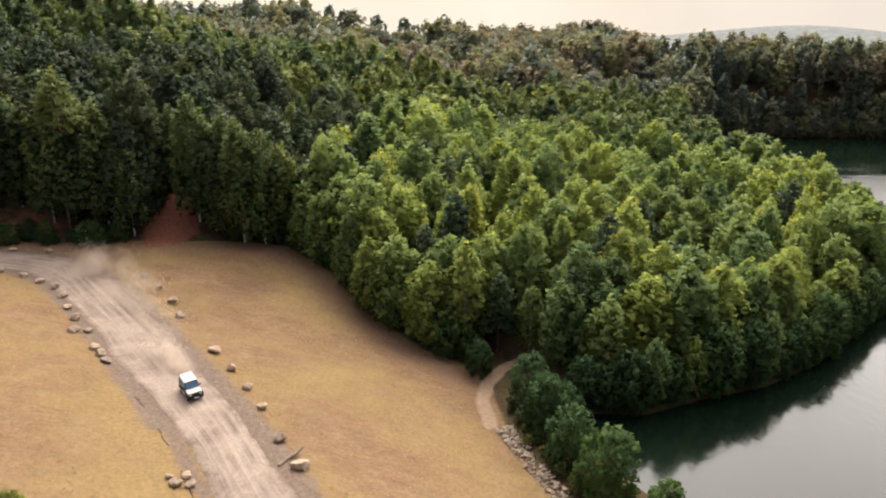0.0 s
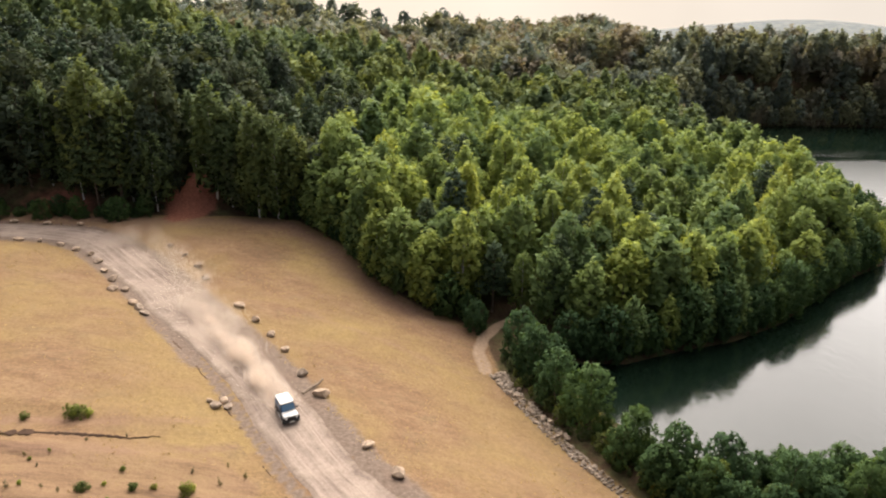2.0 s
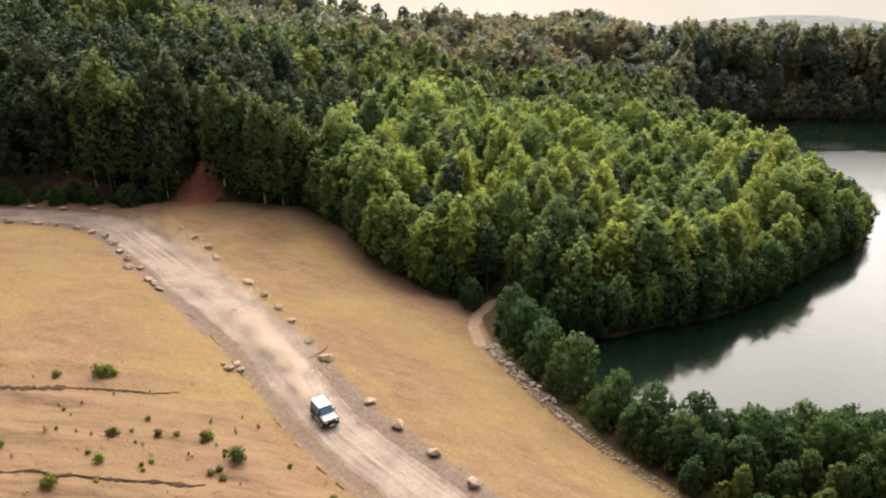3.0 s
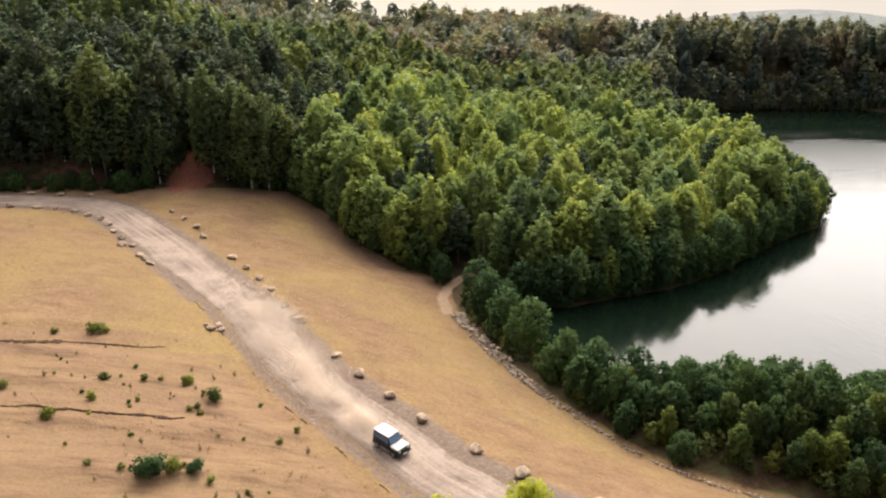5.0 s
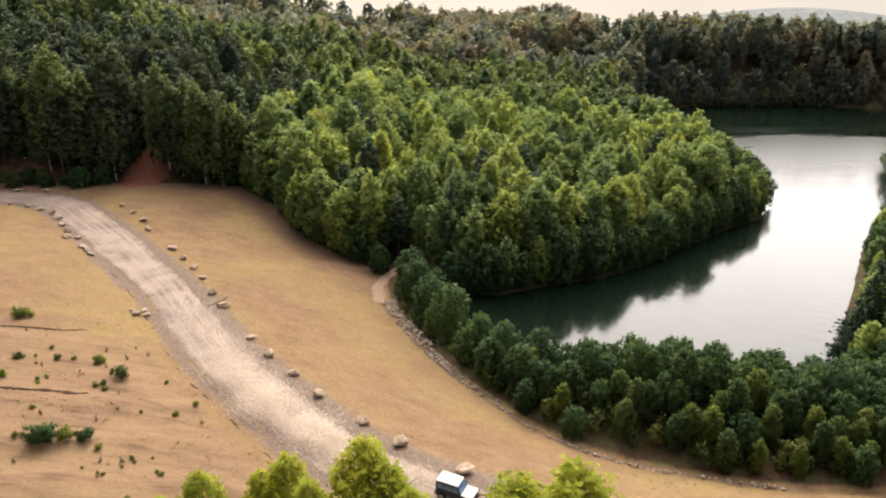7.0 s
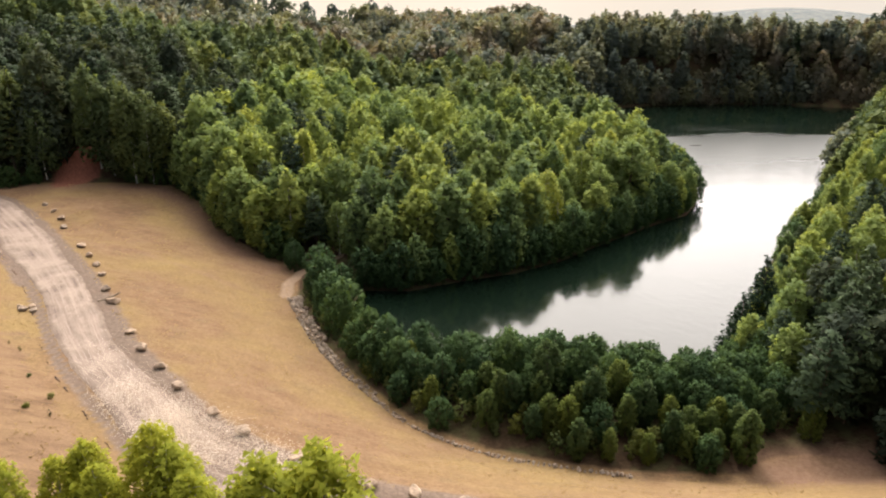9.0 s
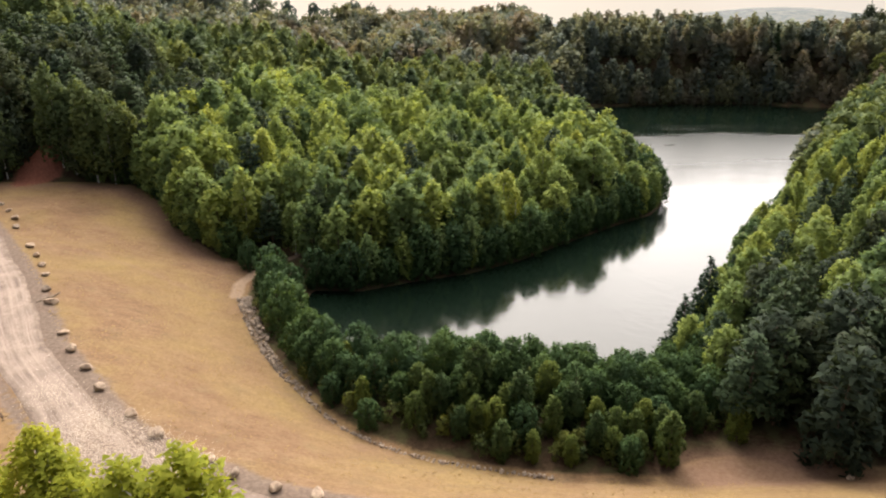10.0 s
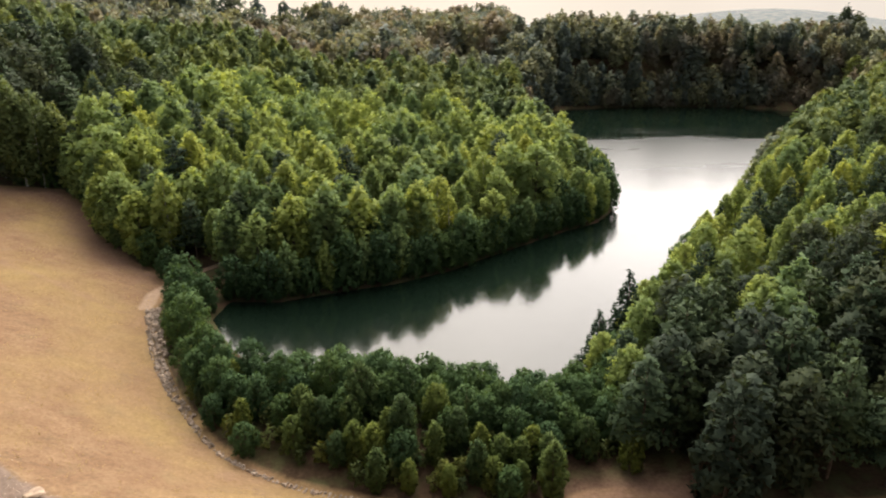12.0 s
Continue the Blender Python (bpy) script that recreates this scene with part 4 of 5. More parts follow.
def plant_far_woods():
    rnd = np.random.RandomState(5)
    a = scatter(rnd, (-150, 92, 150, 440), 6.8, lambda x, y: wooded(x, y) & (y > np.where(x < -15, 168, 176) - np.clip(x - 62, 0, 40) * 0.3) & (y < 300 + np.clip(x + 20, 0, 130) * 1.1) & (np.abs(x) < 40 + y * 0.7))
    near = a[:, 1] < 245 + 12 * rolling(a[:, 0], a[:, 1], 60, 2)
    build_far_woods("hill_wood", "mixed green wood covering the hill", a[near], rnd.uniform(10, 17, near.sum()), LEAF_HILL, 31, 620, size=0.66)
    build_far_woods("ridge_wood", "olive and russet wood on the far ridge", a[~near], rnd.uniform(12, 19.5, (~near).sum()), LEAF_FAR_HAZED, 35, 480, ("broad", "alder", "broad"), 0.66)
    b = scatter(rnd, (92, 330, 225, 330), 6.6, lambda x, y: wooded(x, y) & (y < 308) & (x < 120 + y * 0.65))
    build_far_woods("far_shore_wood", "dark mixed wood on the far lake shore", b, rnd.uniform(11, 18, len(b)), LEAF_FAR_HAZED, 32, 580, ("broad", "birch", "broad"), 0.64)
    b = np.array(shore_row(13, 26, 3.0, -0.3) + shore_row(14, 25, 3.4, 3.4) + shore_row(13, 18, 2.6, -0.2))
    build_far_woods("far_shore_thicket", "dark low thicket along the far shore", b, rnd.uniform(6, 12, len(b)), LEAF_FAR_HAZED, 34, 460, ("alder", "broad", "birch"), 0.6)
    c = scatter(rnd, (84, 330, 60, 250), 6.0, lambda x, y: wooded(x, y) & ((y > 122) | (x > 84 + y * 0.75)) & (x < 105 + y * 0.95))
    build_far_woods("bank_wood", "green wood on the slope beside the lake", c, rnd.uniform(10, 14, len(c)), LEAF_HILL, 33, 480, size=0.70)


def plant_undergrowth():
    """Low weeds and saplings that cover the soil between the bank bushes."""
    rnd = np.random.RandomState(15)
    a = scatter(rnd, (9, 70, 25, 80), 1.9, lambda x, y: wooded(x, y) & (along(FOOT_LINE, x, y)[0] > 2.2) & ((x < 62) | (y > 31)) & ((x > 30) | (y < 84 - x)))
    b = np.array(shore_row(25, 37, 1.3, 0.3))
    build_far_woods("shore_thicket", "dark thicket hanging over the headland shore", b, rnd.uniform(1.6, 4.0, len(b)), LEAF_ALDER, 39, 240, ("alder", "broad", "alder"), 0.8)
    build_far_woods("bank_undergrowth", "tangled green undergrowth on the lake bank", a, rnd.uniform(1.0, 2.9, len(a)), LEAF_UNDER, 38, 150, ("alder", "broad", "alder"), 1.1)


plant_near_woods()
plant_far_woods()
plant_undergrowth()


# ---------------------------------------------------------------- stones
def rock_mesh(seed, squash=0.62, fine=2):
    rnd = np.random.RandomState(seed)
    bm = bmesh.new()
    bmesh.ops.create_icosphere(bm, subdivisions=fine, radius=0.5)
    cuts = [Vector(rnd.normal(size=3)).normalized() for _ in range(14)]
    for v in bm.verts:
        for c in cuts:
            d = v.co.dot(c)
            if d > 0.30:
                v.co -= c * (d - 0.30)
        v.co *= 1 + 0.025 * rnd.normal()
        v.co.z *= squash
    me = bpy.data.meshes.new("boulder")
    bm.to_mesh(me)
    bm.free()
    return me


def build_boulders():
    meshes = [rock_mesh(k) for k in range(6)]
    for me in meshes:
        me.materials.append(ROCK)
    rnd = np.random.RandomState(8)
    right = [(-37.3, 87.5), (-34.8, 83.4), (-27.2, 74.2), (-24, 69.8), (-21.1, 65.9), (-18.5, 62), (-15.4, 56.1), (-12.6, 52.2), (-6.8, 43.6), (-3.6, 39.2), (0, 35), (3.5, 30.8), (8.5, 26.2), (12.4, 22.8), (18.2, 19), (21.2, 16.9), (25.2, 15.1), (28.9, 13.9), (33, 12.6)]
    left = [(-76, 98.3), (-70.7, 97.6), (-66.9, 97.2), (-62.6, 95.5), (-59, 93.5), (-55.9, 91.8), (-53.1, 88.6), (-50.4, 84.9), (-47.6, 81.3), (-45.8, 77.3), (-44.4, 77.9), (-41.3, 73.4), (-40, 72), (-38.6, 70.5), (-23.6, 49.8), (-22.4, 50.4), (-21.6, 49.2), (-22.8, 48.9)]
    back = [(-77, 107.4), (-70.6, 106.7), (-64.5, 106.2), (-44.8, 96.2), (-84, 107), (-41, 92)]
    for k, (x, y) in enumerate(right + left + back):
        ob = new("boulder", meshes[k % 6])
        s = rnd.uniform(1.6, 2.25) * (0.8 if (x, y) in back else 0.7 if abs(x + 22.6) < 1.3 and y < 51 else 1.0)
        ob.matrix_basis = pose(x, y, height(x, y) + 0.16 * s, rnd.uniform(-12, 12), rnd.uniform(-12, 12), rnd.uniform(0, 360)) @ Matrix.Diagonal((s, s * rnd.uniform(0.65, 0.95), s * rnd.uniform(0.8, 1.1), 1))
        tagged(ob, "rough grey-brown boulder lining the gravel track", "boulder", "boulders along the track")
    ob = new("boulder", meshes[2])
    ob.matrix_basis = pose(79.5, 22.6, height(79.5, 22.6) + 0.2, 0, 0, 30) @ Matrix.Diagonal((1.1, 0.9, 1.2, 1))
    tagged(ob, "pale boulder on bare sandy ground", "boulder")


def build_stone_bank():
    meshes = [rock_mesh(40 + k, 0.7) for k in range(5)]
    for me in meshes:
        me.name = "stone"
        me.materials.append(RUBBLE)
    bank = new("stone_bank")
    tagged(bank, "low bank of loose pale rubble stones", "stone bank", kind="structure")
    pts = curve_points([q for q in FOOT_LINE if 6 < q[0] < 60 and q[1] < 72], 0.5)
    rnd = np.random.RandomState(12)
    n = len(pts)
    for k in range(290):
        f = rnd.rand() ** 1.9
        i = min(int(f * n), n - 2)
        d = pts[i + 1] - pts[i]
        d /= np.linalg.norm(d)
        wide = 1.25 if f < 0.25 else 0.7 if f < 0.5 else 0.3
        o = rnd.uniform(-0.1, 1.0) * wide * 1.5
        x, y = pts[i] + np.array([-d[1], d[0]]) * o
        s = rnd.uniform(0.5, 1.15) * (0.95 if f < 0.35 else 0.75)
        ob = new("stone", meshes[k % 5])
        ob.parent = bank
        ob.matrix_basis = pose(x, y, height(x, y) + 0.14 * s + 0.05, rnd.uniform(-25, 25), rnd.uniform(-25, 25), rnd.uniform(0, 360)) @ Matrix.Diagonal((s, s * rnd.uniform(0.6, 0.9), s, 1))


def build_rubble():
    """Smaller stones packed between those of the bank."""
    shapes = []
    for k in range(5):
        me = rock_mesh(70 + k, 0.7, 1)
        shapes.append((np.array([v.co[:] for v in me.vertices]), np.array([p.vertices[:] for p in me.polygons])))
        bpy.data.meshes.remove(me)
    pts = curve_points([q for q in FOOT_LINE if 6 < q[0] < 60 and q[1] < 72], 0.5)
    rnd = np.random.RandomState(14)
    vs, fs, n = [], [], 0
    for k in range(900):
        f = rnd.rand() ** 1.6
        i = min(int(f * len(pts)), len(pts) - 2)
        d = (pts[i + 1] - pts[i]) / np.linalg.norm(pts[i + 1] - pts[i])
        wide = 2.0 if f < 0.25 else 1.2 if f < 0.5 else 0.6
        p = pts[i] + np.array([-d[1], d[0]]) * rnd.uniform(-0.1, 1.0) * wide
        size = rnd.uniform(0.35, 0.8) * (1.0 if f < 0.4 else 0.75)
        m = np.array(pose(0, 0, 0, rnd.uniform(-40, 40), rnd.uniform(-40, 40), rnd.uniform(0, 360)).to_3x3())
        v, faces = shapes[k % 5]
        vs.append((v * size * np.array([1, rnd.uniform(0.6, 0.9), 0.9])) @ m.T + np.array([p[0], p[1], height(p[0], p[1]) + 0.12 * size]))
        fs.append(faces + n)
        n += len(v)
    me = mesh_of("rubble", np.concatenate(vs).tolist(), np.concatenate(fs).tolist(), RUBBLE)
    tagged(new("rubble", me), "small pale rubble packed along the bank", "rubble", kind="stuff")


def build_log():
    bm = bmesh.new()
    tube(bm, [(-1.7, 0, 0.16), (-0.5, 0.1, 0.22), (0.6, 0, 0.2), (1.6, 0.15, 0.3)], [0.2, 0.18, 0.15, 0.1], 8)
    tube(bm, [(0.3, 0, 0.25), (0.7, 0.5, 0.45)], [0.08, 0.03], 5)
    ob = part("fallen_log", bm, DEAD_WOOD)
    ob.matrix_basis = pose(-13.6, 53.6, height(-13.6, 53.6), 0, 0, 56)
    tagged(ob, "dry fallen log lying beside the track", "log")


def build_scrub():
    """Low bushes and weeds on the rough field."""
    meshes = []
    for k in range(3):
        rnd = np.random.RandomState(60 + k)
        v, f, nm = leaf_cloud(rnd, crown_lobes(rnd, "shrub", 1.0), 420, 0.085)
        meshes.append(mesh_of("bush", v.tolist(), f.tolist(), LEAF_WEED, normals=nm))
    dark = []
    rnd = np.random.RandomState(70)
    v, f, nm = leaf_cloud(rnd, crown_lobes(rnd, "shrub", 1.0), 700, 0.085)
    dark.append(mesh_of("bush", v.tolist(), f.tolist(), LEAF_ALDER, normals=nm))
    spots = [(-17.8, 18.6, 2.3, 1), (-14.6, 19.4, 1.3, 1), (-16.2, 19.2, 1.5, 0), (-16.9, 31.6, 1.7, 0), (-33.6, 43.2, 1.9, 0), (-20.5, 34.2, 1.2, 0), (-24.5, 33.8, 0.9, 0), (-29.5, 25.5, 1.3, 0), (-28, 33, 1.1, 0), (-36, 30, 1.0, 0), (-37.6, 42, 0.9, 0)]
    rnd = np.random.RandomState(9)
    while len(spots) < 60:
        x, y = rnd.uniform(-46, -6), rnd.uniform(11, 37)
        d, s, _ = along(ROAD_LINE, np.array([x]), np.array([y]))
        if s[0] < 0 and d[0] > 6:
            spots.append((x, y, rnd.uniform(0.3, 0.75), 0))
    # tall thin weeds and fresh yellow-green ones among them
    stalks, fresh = [], []
    for k in range(3):
        rnd = np.random.RandomState(80 + k)
        lobes = [((rnd.normal() * 0.09, rnd.normal() * 0.09, 0.15 + 0.7 * j / 8), (0.19 - 0.013 * j, 0.19 - 0.013 * j, 0.16)) for j in range(9)]
        v, f, nm = leaf_cloud(rnd, lobes, 170, 0.06)
        stalks.append(mesh_of("weed", v.tolist(), f.tolist(), LEAF_STALK, normals=nm))
        v, f, nm = leaf_cloud(rnd, crown_lobes(rnd, "shrub", 1.0) + [((0, 0, 0.4), (0.3, 0.3, 0.34))], 420, 0.09)
        fresh.append(mesh_of("weed", v.tolist(), f.tolist(), LEAF_LIME, normals=nm))
    rnd = np.random.RandomState(19)
    weeds = [(-32.6, 43.6, 1.1, 1), (-20.2, 34.6, 1.0, 1), (-27.5, 29.3, 1.3, 1), (-13, 18.3, 0.9, 1), (-17, 32, 1.0, 1)]
    while len(weeds) < 75:
        x, y = rnd.uniform(-48, -4), 12 + 30 * rnd.rand()
        d, side, _ = along(ROAD_LINE, np.array([x]), np.array([y]))
        if side[0] < 0 and d[0] > 6 and rolling(np.array([x]), np.array([y]), 14, 6)[0] > -0.12:
            weeds.append((x, y, rnd.uniform(0.35, 0.8), 1 if rnd.rand() < 0.22 else 0))
    for k, (x, y, h, green) in enumerate(weeds):
        ob = new("weed", fresh[k % 3] if green else stalks[k % 3])
        ob.matrix_basis = settle(x, y, k * 61, h * (0.8 if green else 1.0), height(x, y) - 0.06 * h)
        tagged(ob, "fresh yellow-green weed on dry ground" if green else "thin dark dry weed standing on the field", "weed", "field weeds")
    for k, (x, y, h, d) in enumerate(spots):
        ob = new("bush", dark[0] if d else meshes[k % 3])
        ob.matrix_basis = settle(x, y, k * 47, h, height(x, y) - 0.08 * h)
        tagged(ob, "dark green rounded bush on dry grass" if d else "small green weed bush on the dry field", "bush", "field bushes")


def build_trenches():
    """Long dark cracks where the field has slumped."""
    slumps = [([(-52, 36.4), (-44, 38.2), (-39, 39.2), (-33, 40.4), (-29.5, 40.6), (-25.3, 42)], 1.25, 0.16), ([(-38, 26.2), (-33, 27), (-26, 27.1), (-18.2, 27.6)], 0.30, 0.34)]
    # washed-out edge of the track on its upper side, the step's shadow put into its colour
    for a, b in ((0.0, 0.30), (0.36, 0.62), (0.66, 1.0)):
        edge = curve_points([(-36.5, 68.5), (-27.5, 57.2), (-21.5, 48.8), (-13.6, 37.0), (-5.2, 27.2), (1.6, 19.6)], 1.0)
        edge = edge[int(a * len(edge)):int(b * len(edge))]
        slumps.append(([tuple(q) for q in edge], 0.20, 0.14))
    for k, (line, first, last) in enumerate(slumps):
        pts = curve_points(line, 0.3)
        rnd = np.random.RandomState(50 + k)
        way = np.gradient(pts, axis=0)
        way /= np.linalg.norm(way, axis=1)[:, None] + 1e-9
        sway = np.convolve(rnd.normal(size=len(pts) + 4), np.ones(5) / 5, "valid") * (0.22 if k < 2 else 0.16)
        q = np.stack([-way[:, 1], way[:, 0]], 1)
        u = np.linspace(0, 1, len(pts))
        w = (first + (last - first) * u) * (0.35 + 1.5 * rnd.rand(len(pts)) ** 1.5) * np.minimum(1, 8 * np.minimum(u + 0.02, 1.02 - u))
        bm = bmesh.new()
        rows = []
        for off, lift in ((-0.6, 0.03), (0.0, 0.10), (0.6, 0.03)):
            p = pts + q * (sway + w * off)[:, None]
            z = survey(p[:, 0], p[:, 1])[0]
            rows.append([bm.verts.new((*p[i], z[i] + lift + 0.04 * rnd.rand())) for i in range(len(p))])
        held = np.convolve(rnd.normal(size=len(pts) + 8), np.ones(9) / 3, "valid") > (-9 if k < 2 else 0.0)
        for a, b in zip(rows, rows[1:]):
            for i in range(len(a) - 1):
                if held[i]:
                    bm.faces.new((a[i], a[i + 1], b[i + 1], b[i]))
        bmesh.ops.delete(bm, geom=[q for q in bm.verts if not q.link_faces], context="VERTS")
        tagged(part("earth_ridge", bm, EARTH if k < 2 else EARTH_EDGE), "dark crumbling earth edge across the dry field", "earth edge", kind="structure")


def build_tufts():
    """Dry grass standing in tufts on the meadow and the field."""
    rnd = np.random.RandomState(77)
    x, y = rnd.uniform(-75, 70, 60000), rnd.uniform(10, 113, 60000)
    dr, sr, _ = along(ROAD_LINE, x, y)
    df, sf, _ = along(FOOT_LINE, x, y)
    patch = rolling(x, y, 17, 41) + 0.6 * rolling(x, y, 5, 42)
    ok = (dr > 4.2) & ~((sf > 0) & (sr > 0)) & (patch + 0.5 * rnd.normal(size=len(x)) > 0.35)
    x, y = x[ok][:5500], y[ok][:5500]
    z = survey(x, y)[0]
    n, blades = len(x), 5
    base = np.repeat(np.stack([x, y, z - 0.03], 1), blades, axis=0) + rnd.normal(size=(n * blades, 3)) * [0.10, 0.10, 0]
    a = rnd.uniform(0, 6.28, n * blades)
    side = np.stack([np.cos(a), np.sin(a), 0 * a], 1) * rnd.uniform(0.03, 0.08, n * blades)[:, None]
    tip = rnd.normal(size=(n * blades, 3)) * [0.12, 0.12, 0] + np.stack([0 * a, 0 * a, np.repeat(rnd.uniform(0.06, 0.20, n), blades) * rnd.uniform(0.6, 1.2, n * blades)], 1)
    side[np.cross(2 * side, tip + side)[:, 2] < 0] *= -1
    v = np.stack([base - side, base + side, base + tip], 1).reshape(-1, 3)
    normals = np.tile(np.array([0.0, -0.25, 0.97]), (len(v), 1))
    me = mesh_of("dry_grass", v.tolist(), np.arange(len(v)).reshape(-1, 3).tolist(), DRY_GRASS, normals=normals)
    tagged(new("dry_grass", me), "straw-coloured dry grass tufts on the meadow", "grass", kind="stuff")


build_boulders()
build_log()
build_scrub()
build_trenches()
build_tufts()
build_rubble()
build_stone_bank()


# ---------------------------------------------------------------- car and dust
def box(bm, x0, x1, y0, y1, z0, z1, taper=(0, 0, 0, 0)):
    """A box whose top is drawn in by taper (back, front, left, right)."""
    tb, tf, tl, tr = taper
    v = [bm.verts.new(p) for p in ((x0, y0, z0), (x1, y0, z0), (x1, y1, z0), (x0, y1, z0), (x0 + tb, y0 + tl, z1), (x1 - tf, y0 + tl, z1), (x1 - tf, y1 - tr, z1), (x0 + tb, y1 - tr, z1))]
    for f in ((3, 2, 1, 0), (4, 5, 6, 7), (0, 1, 5, 4), (1, 2, 6, 5), (2, 3, 7, 6), (3, 0, 4, 7)):
        bm.faces.new([v[k] for k in f])


def block(*boxes, bevel=0.03):
    bm = bmesh.new()
    for b in boxes:
        box(bm, *b)
    if bevel:
        bmesh.ops.bevel(bm, geom=bm.edges[:], offset=bevel, segments=2, affect="EDGES", clamp_overlap=True)
    return bm


def disc(bm, r, w, sides=20, hub=0.0):
    bmesh.ops.create_cone(bm, cap_ends=True, segments=sides, radius1=r, radius2=r, depth=w, matrix=Matrix.Rotation(math.pi / 2, 4, "X"))


def build_car():
    """A short boxy off-road car; x forward, wheels on z = 0."""
    car = new("off_road_car")
    car.scale = (0.91, 0.91, 0.91)
    tagged(car, "boxy off-road car with white roof and bonnet and dark sides", "car")
    body = part("body", block((-1.75, 0.78, -0.86, 0.86, 0.55, 1.15), (0.78, 1.85, -0.84, 0.84, 0.55, 1.02)), DARK_PAINT, car)
    part("bonnet", block((0.72, 1.87, -0.83, 0.83, 1.03, 1.15, (0, 0.06, 0.05, 0.05))), WHITE_PAINT, car, "white flat bonnet")
    for s in (-1, 1):
        part("front_wing", block((0.80, 1.90, min(s * 0.70, s * 0.90), max(s * 0.70, s * 0.90), 0.80, 1.01, (0, 0.05, 0, 0))), DARK_PAINT, car)
    cabin = part("cabin", block((-1.75, 0.70, -0.83, 0.83, 1.15, 1.90, (0.05, 0.30, 0.10, 0.10))), DARK_PAINT, car)
    part("roof", block((-1.74, 0.46, -0.76, 0.76, 1.88, 1.99, (0.06, 0.06, 0.05, 0.05)), bevel=0.04), WHITE_PAINT, car, "white roof panel")
    bm = bmesh.new()
    v = [bm.verts.new(p) for p in ((0.735, -0.74, 1.20), (0.735, 0.74, 1.20), (0.47, 0.68, 1.83), (0.47, -0.68, 1.83))]
    bm.faces.new(v)
    g = bmesh.ops.extrude_face_region(bm, geom=bm.faces[:])
    bmesh.ops.translate(bm, vec=(-0.04, 0, -0.015), verts=[e for e in g["geom"] if isinstance(e, bmesh.types.BMVert)])
    bmesh.ops.recalc_face_normals(bm, faces=bm.faces[:])
    part("windscreen", bm, GLASS, car)
    for s in (-1, 1):
        for x0, x1 in ((-0.05, 0.42), (-0.85, -0.15), (-1.6, -0.95)):
            bm = bmesh.new()
            v = [bm.verts.new(p) for p in ((x0, s * 0.825, 1.25), (x1 + (0.12 if x1 > 0 else 0), s * 0.825, 1.25), (x1 - (0.05 if x1 > 0 else 0), s * 0.755, 1.78), (x0, s * 0.755, 1.78))]
            bm.faces.new(v)
            g = bmesh.ops.extrude_face_region(bm, geom=bm.faces[:])
            bmesh.ops.translate(bm, vec=(0, s * 0.012, 0), verts=[e for e in g["geom"] if isinstance(e, bmesh.types.BMVert)])
            bmesh.ops.recalc_face_normals(bm, faces=bm.faces[:])
            part("side_window", bm, GLASS, car)
        part("mirror", block((0.50, 0.62, min(s * 0.86, s * 1.10), max(s * 0.86, s * 1.10), 1.22, 1.42), bevel=0.02), BLACK, car)
        part("sill", block((-0.75, 0.85, min(s * 0.80, s * 0.93), max(s * 0.80, s * 0.93), 0.44, 0.54), bevel=0.02), STEEL, car, "pale side step")
        lamp = bmesh.new()
        bmesh.ops.create_cone(lamp, cap_ends=True, segments=16, radius1=0.12, radius2=0.11, depth=0.06, matrix=Matrix.Translation((1.88, s * 0.58, 0.90)) @ Matrix.Rotation(math.pi / 2, 4, "Y"))
        part("headlight", lamp, LAMP_GLASS, car)
        for x in (-1.15, 1.22):
            arch = bmesh.new()
            for k in range(9):
                a0, a1 = math.pi * k / 9, math.pi * (k + 1) / 9
                q = []
                for a in (a0, a1):
                    for r in (0.44, 0.52):
                        for yy in (s * 0.74, s * 0.94):
                            q.append(arch.verts.new((x + math.cos(a) * r, yy, 0.40 + math.sin(a) * r)))
                for f in ((2, 3, 7, 6), (1, 3, 7, 5), (0, 2, 6, 4)):
                    arch.faces.new([q[i] for i in f])
            part("wheel_arch", arch, BLACK, car)
    part("grille", block((1.84, 1.91, -0.42, 0.42, 0.68, 1.0), bevel=0.02), BLACK, car)
    part("bumper", block((1.86, 2.05, -0.86, 0.86, 0.44, 0.64)), BLACK, car)
    part("bumper", block((-1.90, -1.74, -0.84, 0.84, 0.44, 0.62)), BLACK, car)
    part("number_plate", block((2.05, 2.065, -0.26, 0.26, 0.48, 0.60), bevel=0), PLATE, car)
    spare = bmesh.new()
    disc(spare, 0.37, 0.22)
    bmesh.ops.transform(spare, matrix=Matrix.Translation((-1.88, 0.1, 1.05)) @ Matrix.Rotation(math.pi / 2, 4, "Z"), verts=spare.verts[:])
    part("spare_wheel", spare, RUBBER, car)
    wheels = []
    for x in (-1.15, 1.22):
        for s in (-1, 1):
            w = bmesh.new()
            disc(w, 0.38, 0.24, 22)
            bmesh.ops.bevel(w, geom=[e for e in w.edges if len(e.link_faces) == 2 and abs(e.calc_face_angle()) > 1], offset=0.04, segments=2, affect="EDGES")
            wheel = part("wheel", w, RUBBER, car)
            rim = bmesh.new()
            disc(rim, 0.22, 0.252, 14)
            part("rim", rim, STEEL, wheel)
            wheels.append((wheel, x, s * 0.78))
    return car, wheels


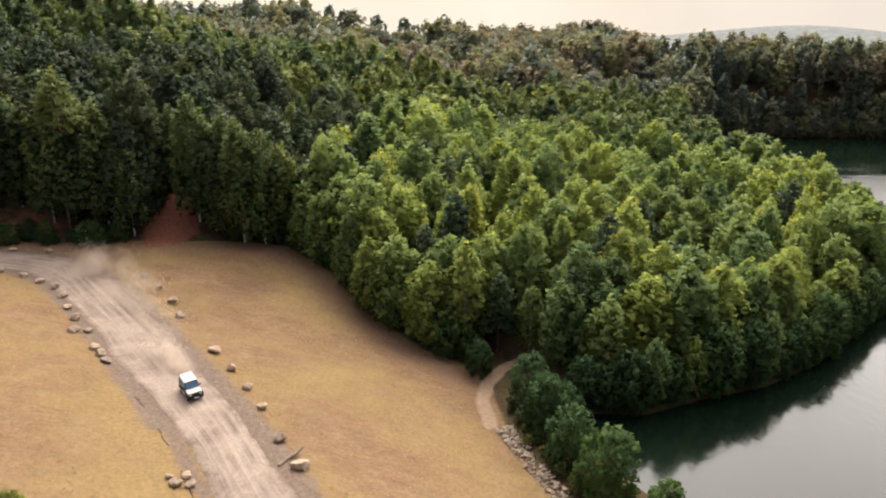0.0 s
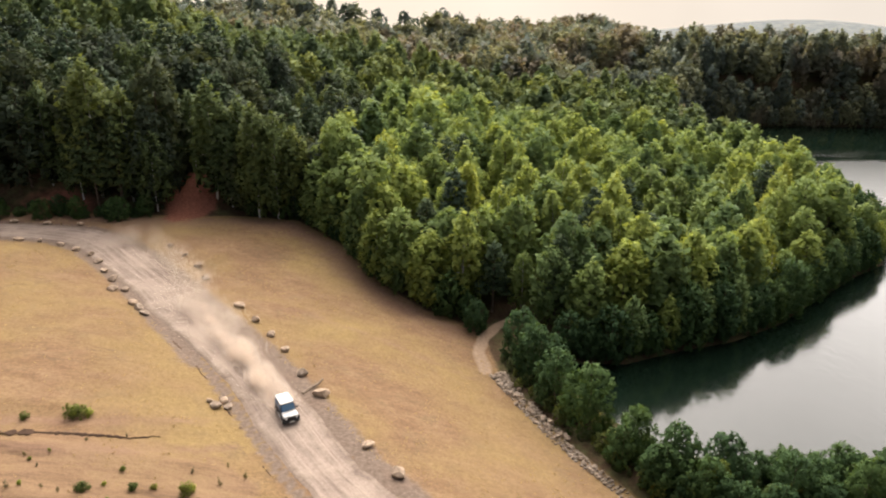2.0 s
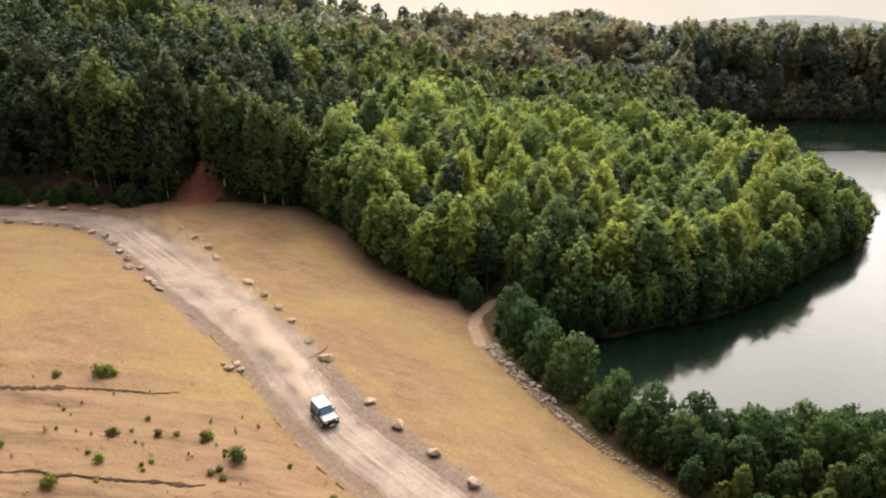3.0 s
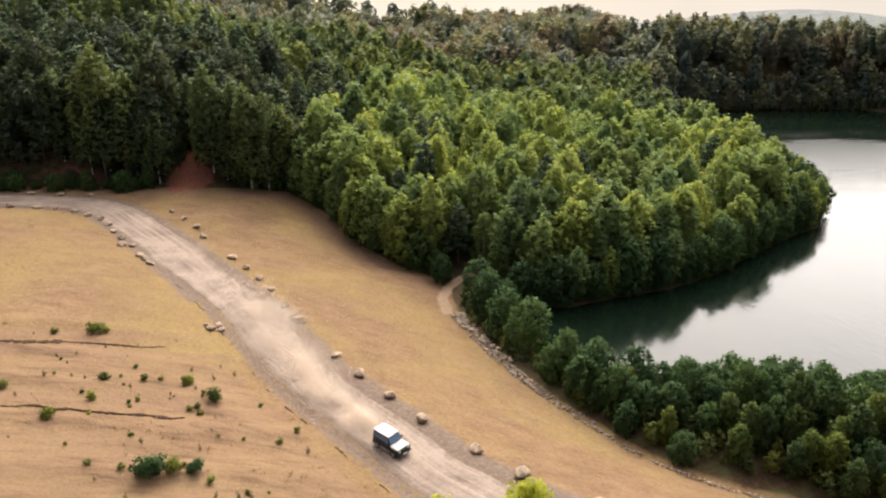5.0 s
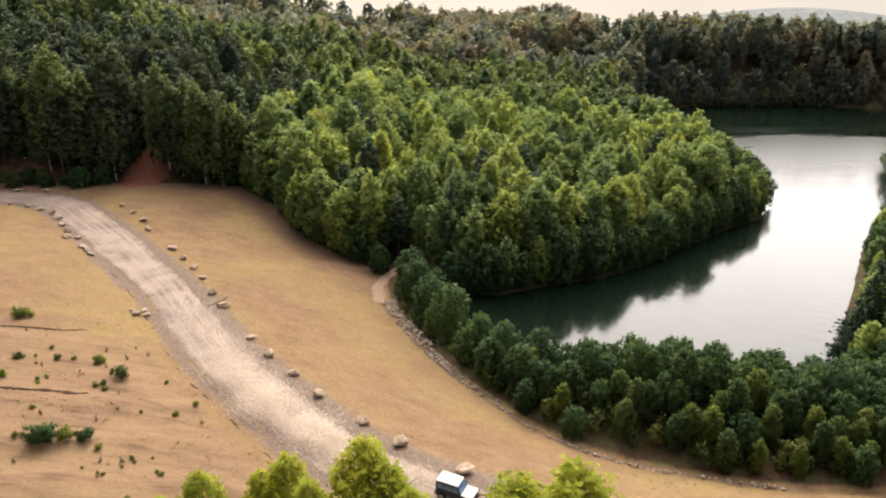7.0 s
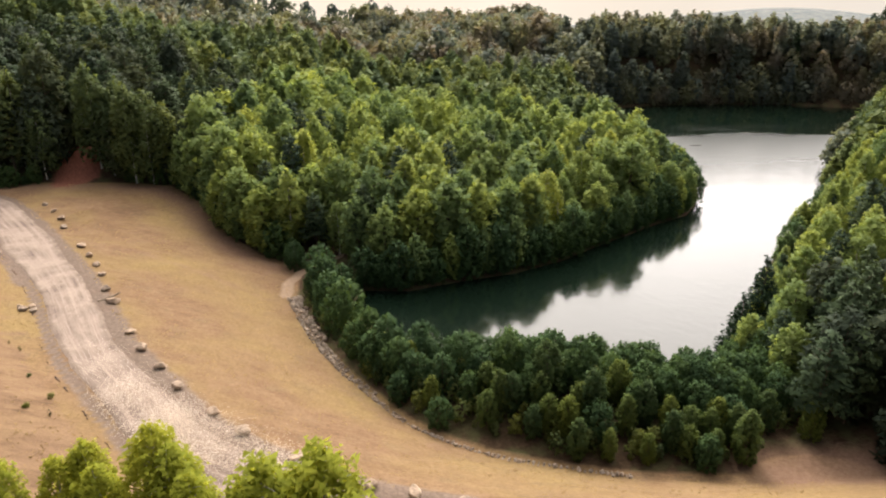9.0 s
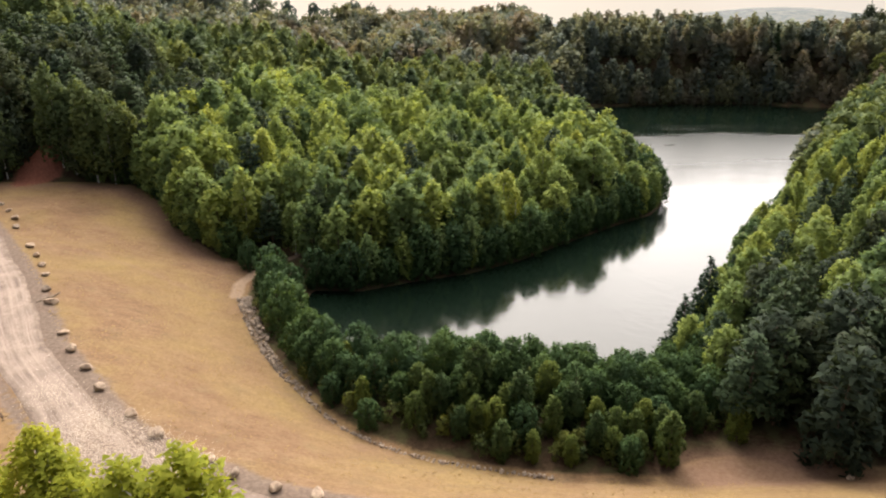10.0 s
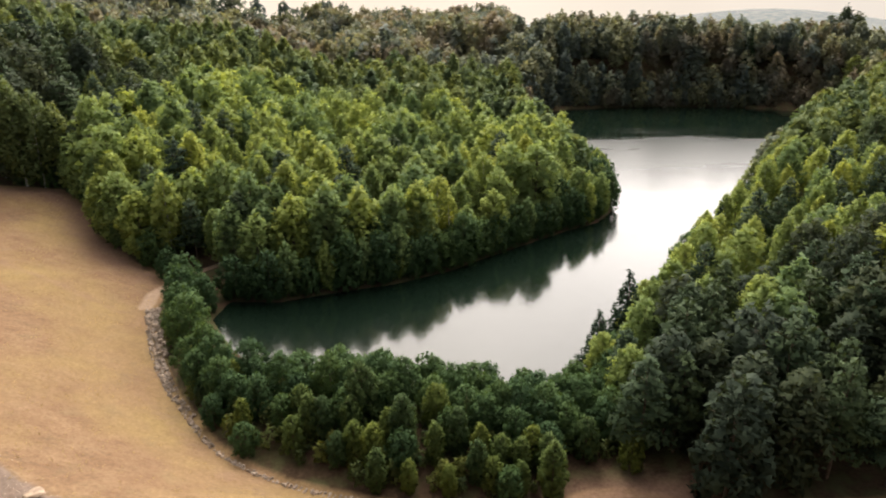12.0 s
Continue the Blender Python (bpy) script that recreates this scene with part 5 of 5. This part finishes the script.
def dust_puff(seed, long, wide, high, flecks, size):
    """A loose cloud of fine flecks, thicker low down."""
    rnd = np.random.RandomState(seed)
    knots = np.stack([rnd.uniform(-0.5, 0.5, 7) * long, rnd.uniform(-0.4, 0.4, 7) * wide, rnd.uniform(0.05, 0.55, 7) ** 1.5 * high], 1)
    c = knots[rnd.randint(7, size=flecks)]
    p = c + rnd.normal(size=(flecks, 3)) * np.array([long * 0.16, wide * 0.17, high * 0.17])
    p[:, 2] = np.abs(p[:, 2]) + 0.02
    a = rnd.normal(size=(flecks, 3))
    b = rnd.normal(size=(flecks, 3))
    a[:, 2] *= 0.35
    b[:, 2] *= 0.35
    a *= size / np.linalg.norm(a, axis=1)[:, None]
    b *= size / np.linalg.norm(b, axis=1)[:, None]
    v = np.stack([p - a, p + a * 0.6 + b, p + a * 0.4 - b], 1).reshape(-1, 3)
    return mesh_of("dust_cloud", v.tolist(), np.arange(flecks * 3).reshape(-1, 3).tolist(), DUST)


# the car's way: seconds and place on the track
CAR_WAY = [(0.0, -26.6, 64.0), (1.5, -17.7, 52.0), (3.0, -10.9, 40.2), (5.0, 0.7, 26.4), (5.8, 6.4, 21.7), (6.7, 14.6, 16.9), (7.2, 19.3, 14.6), (8.8, 34.0, 9.6), (10.4, 50.0, 7.4), (12.0, 66.0, 6.8)]


def car_at(t):
    """Place and heading of the car, on a smooth curve through its way."""
    w = np.array(CAR_WAY)
    sl = np.gradient(w[:, 1:], w[:, 0], axis=0)
    i = min(max(int(np.searchsorted(w[:, 0], t, "right")) - 1, 0), len(w) - 2)
    if t < 0:
        return w[0, 1:] + sl[0] * t, sl[0]
    h = w[i + 1, 0] - w[i, 0]
    u = (t - w[i, 0]) / h
    p = (2 * u ** 3 - 3 * u * u + 1) * w[i, 1:] + (u ** 3 - 2 * u * u + u) * h * sl[i] + (3 * u * u - 2 * u ** 3) * w[i + 1, 1:] + (u ** 3 - u * u) * h * sl[i + 1]
    d = ((6 * u * u - 6 * u) * w[i, 1:] + (3 * u * u - 4 * u + 1) * h * sl[i] + (6 * u - 6 * u * u) * w[i + 1, 1:] + (3 * u * u - 2 * u) * h * sl[i + 1]) / h
    return p, d


car, wheels = build_car()


def build_dust():
    """Puffs along the track, each with the time at which the car passes it."""
    puffs = []
    old = [(-56, 99, -2.8), (-49, 95, -2.4), (-43.5, 90, -2.0), (-39, 83.5, -1.6), (-35.5, 77, -1.2), (-31.5, 70.5, -0.8)]
    spots = old + [(*car_at(t)[0], t) for t in np.arange(-0.3, 6.7, 0.45)]
    for k, (x, y, t) in enumerate(spots):
        fresh = t >= -1
        d = car_at(max(t, 0))[1]
        ang = math.degrees(math.atan2(d[1], d[0]))
        if fresh:
            ob = new("dust_cloud", dust_puff(90 + k, 6.0, 2.8, 2.3, 9000, 0.042))
            puffs.append((ob, x, y, t + 0.15, ang, 0.25, 1.6))
            tagged(ob, "low dense dust thrown up by the wheels", "dust", "dust behind the car")
        ob = new("dust_cloud", dust_puff(190 + k, 10.0, 5.5, 4.0 if fresh else 6.0, 8000, 0.042))
        puffs.append((ob, x, y, t + 0.2, ang, 2.0, 3.2))
        tagged(ob, "pale dust cloud hanging over the gravel track", "dust", "dust behind the car")
    return puffs


puffs = build_dust()


def motions():
    rows = []
    for t in np.arange(0, 12.01, 0.5):
        p, d = car_at(t)
        rows.append((float(t), pose(p[0], p[1], 0.06, 0, 0, math.degrees(math.atan2(d[1], d[0])))))
    walk(car, rows)
    for wheel, x, y in wheels:
        spin = []
        run, last = 0.0, car_at(0)[0]
        for t in np.arange(0, 12.001, 1 / 15):
            p = car_at(t)[0]
            run += float(np.linalg.norm(p - last))
            last = p
            spin.append((float(t), pose(x, y, 0.38, 0, math.degrees(run / 0.38), 0)))
        walk(wheel, spin)
    # each puff is whirled up as the car passes, spreads to the lee side and settles
    for ob, x, y, t0, ang, rise, stay in puffs:
        rows = []
        for t in np.arange(0, 12.01, 0.5):
            age = t - t0
            if age < 0:
                z = -7.0
            elif age < rise:
                z = -7.0 + 7.1 * math.sin(1.5708 * age / rise)
            else:
                z = 0.1 - 1.1 * max(0, age - stay)
            off = 0.22 * max(0, min(age, 9))
            rows.append((float(t), pose(x + off, y + off * 0.6, max(z, -7.0), 0, 0, ang)))
        walk(ob, rows)


motions()
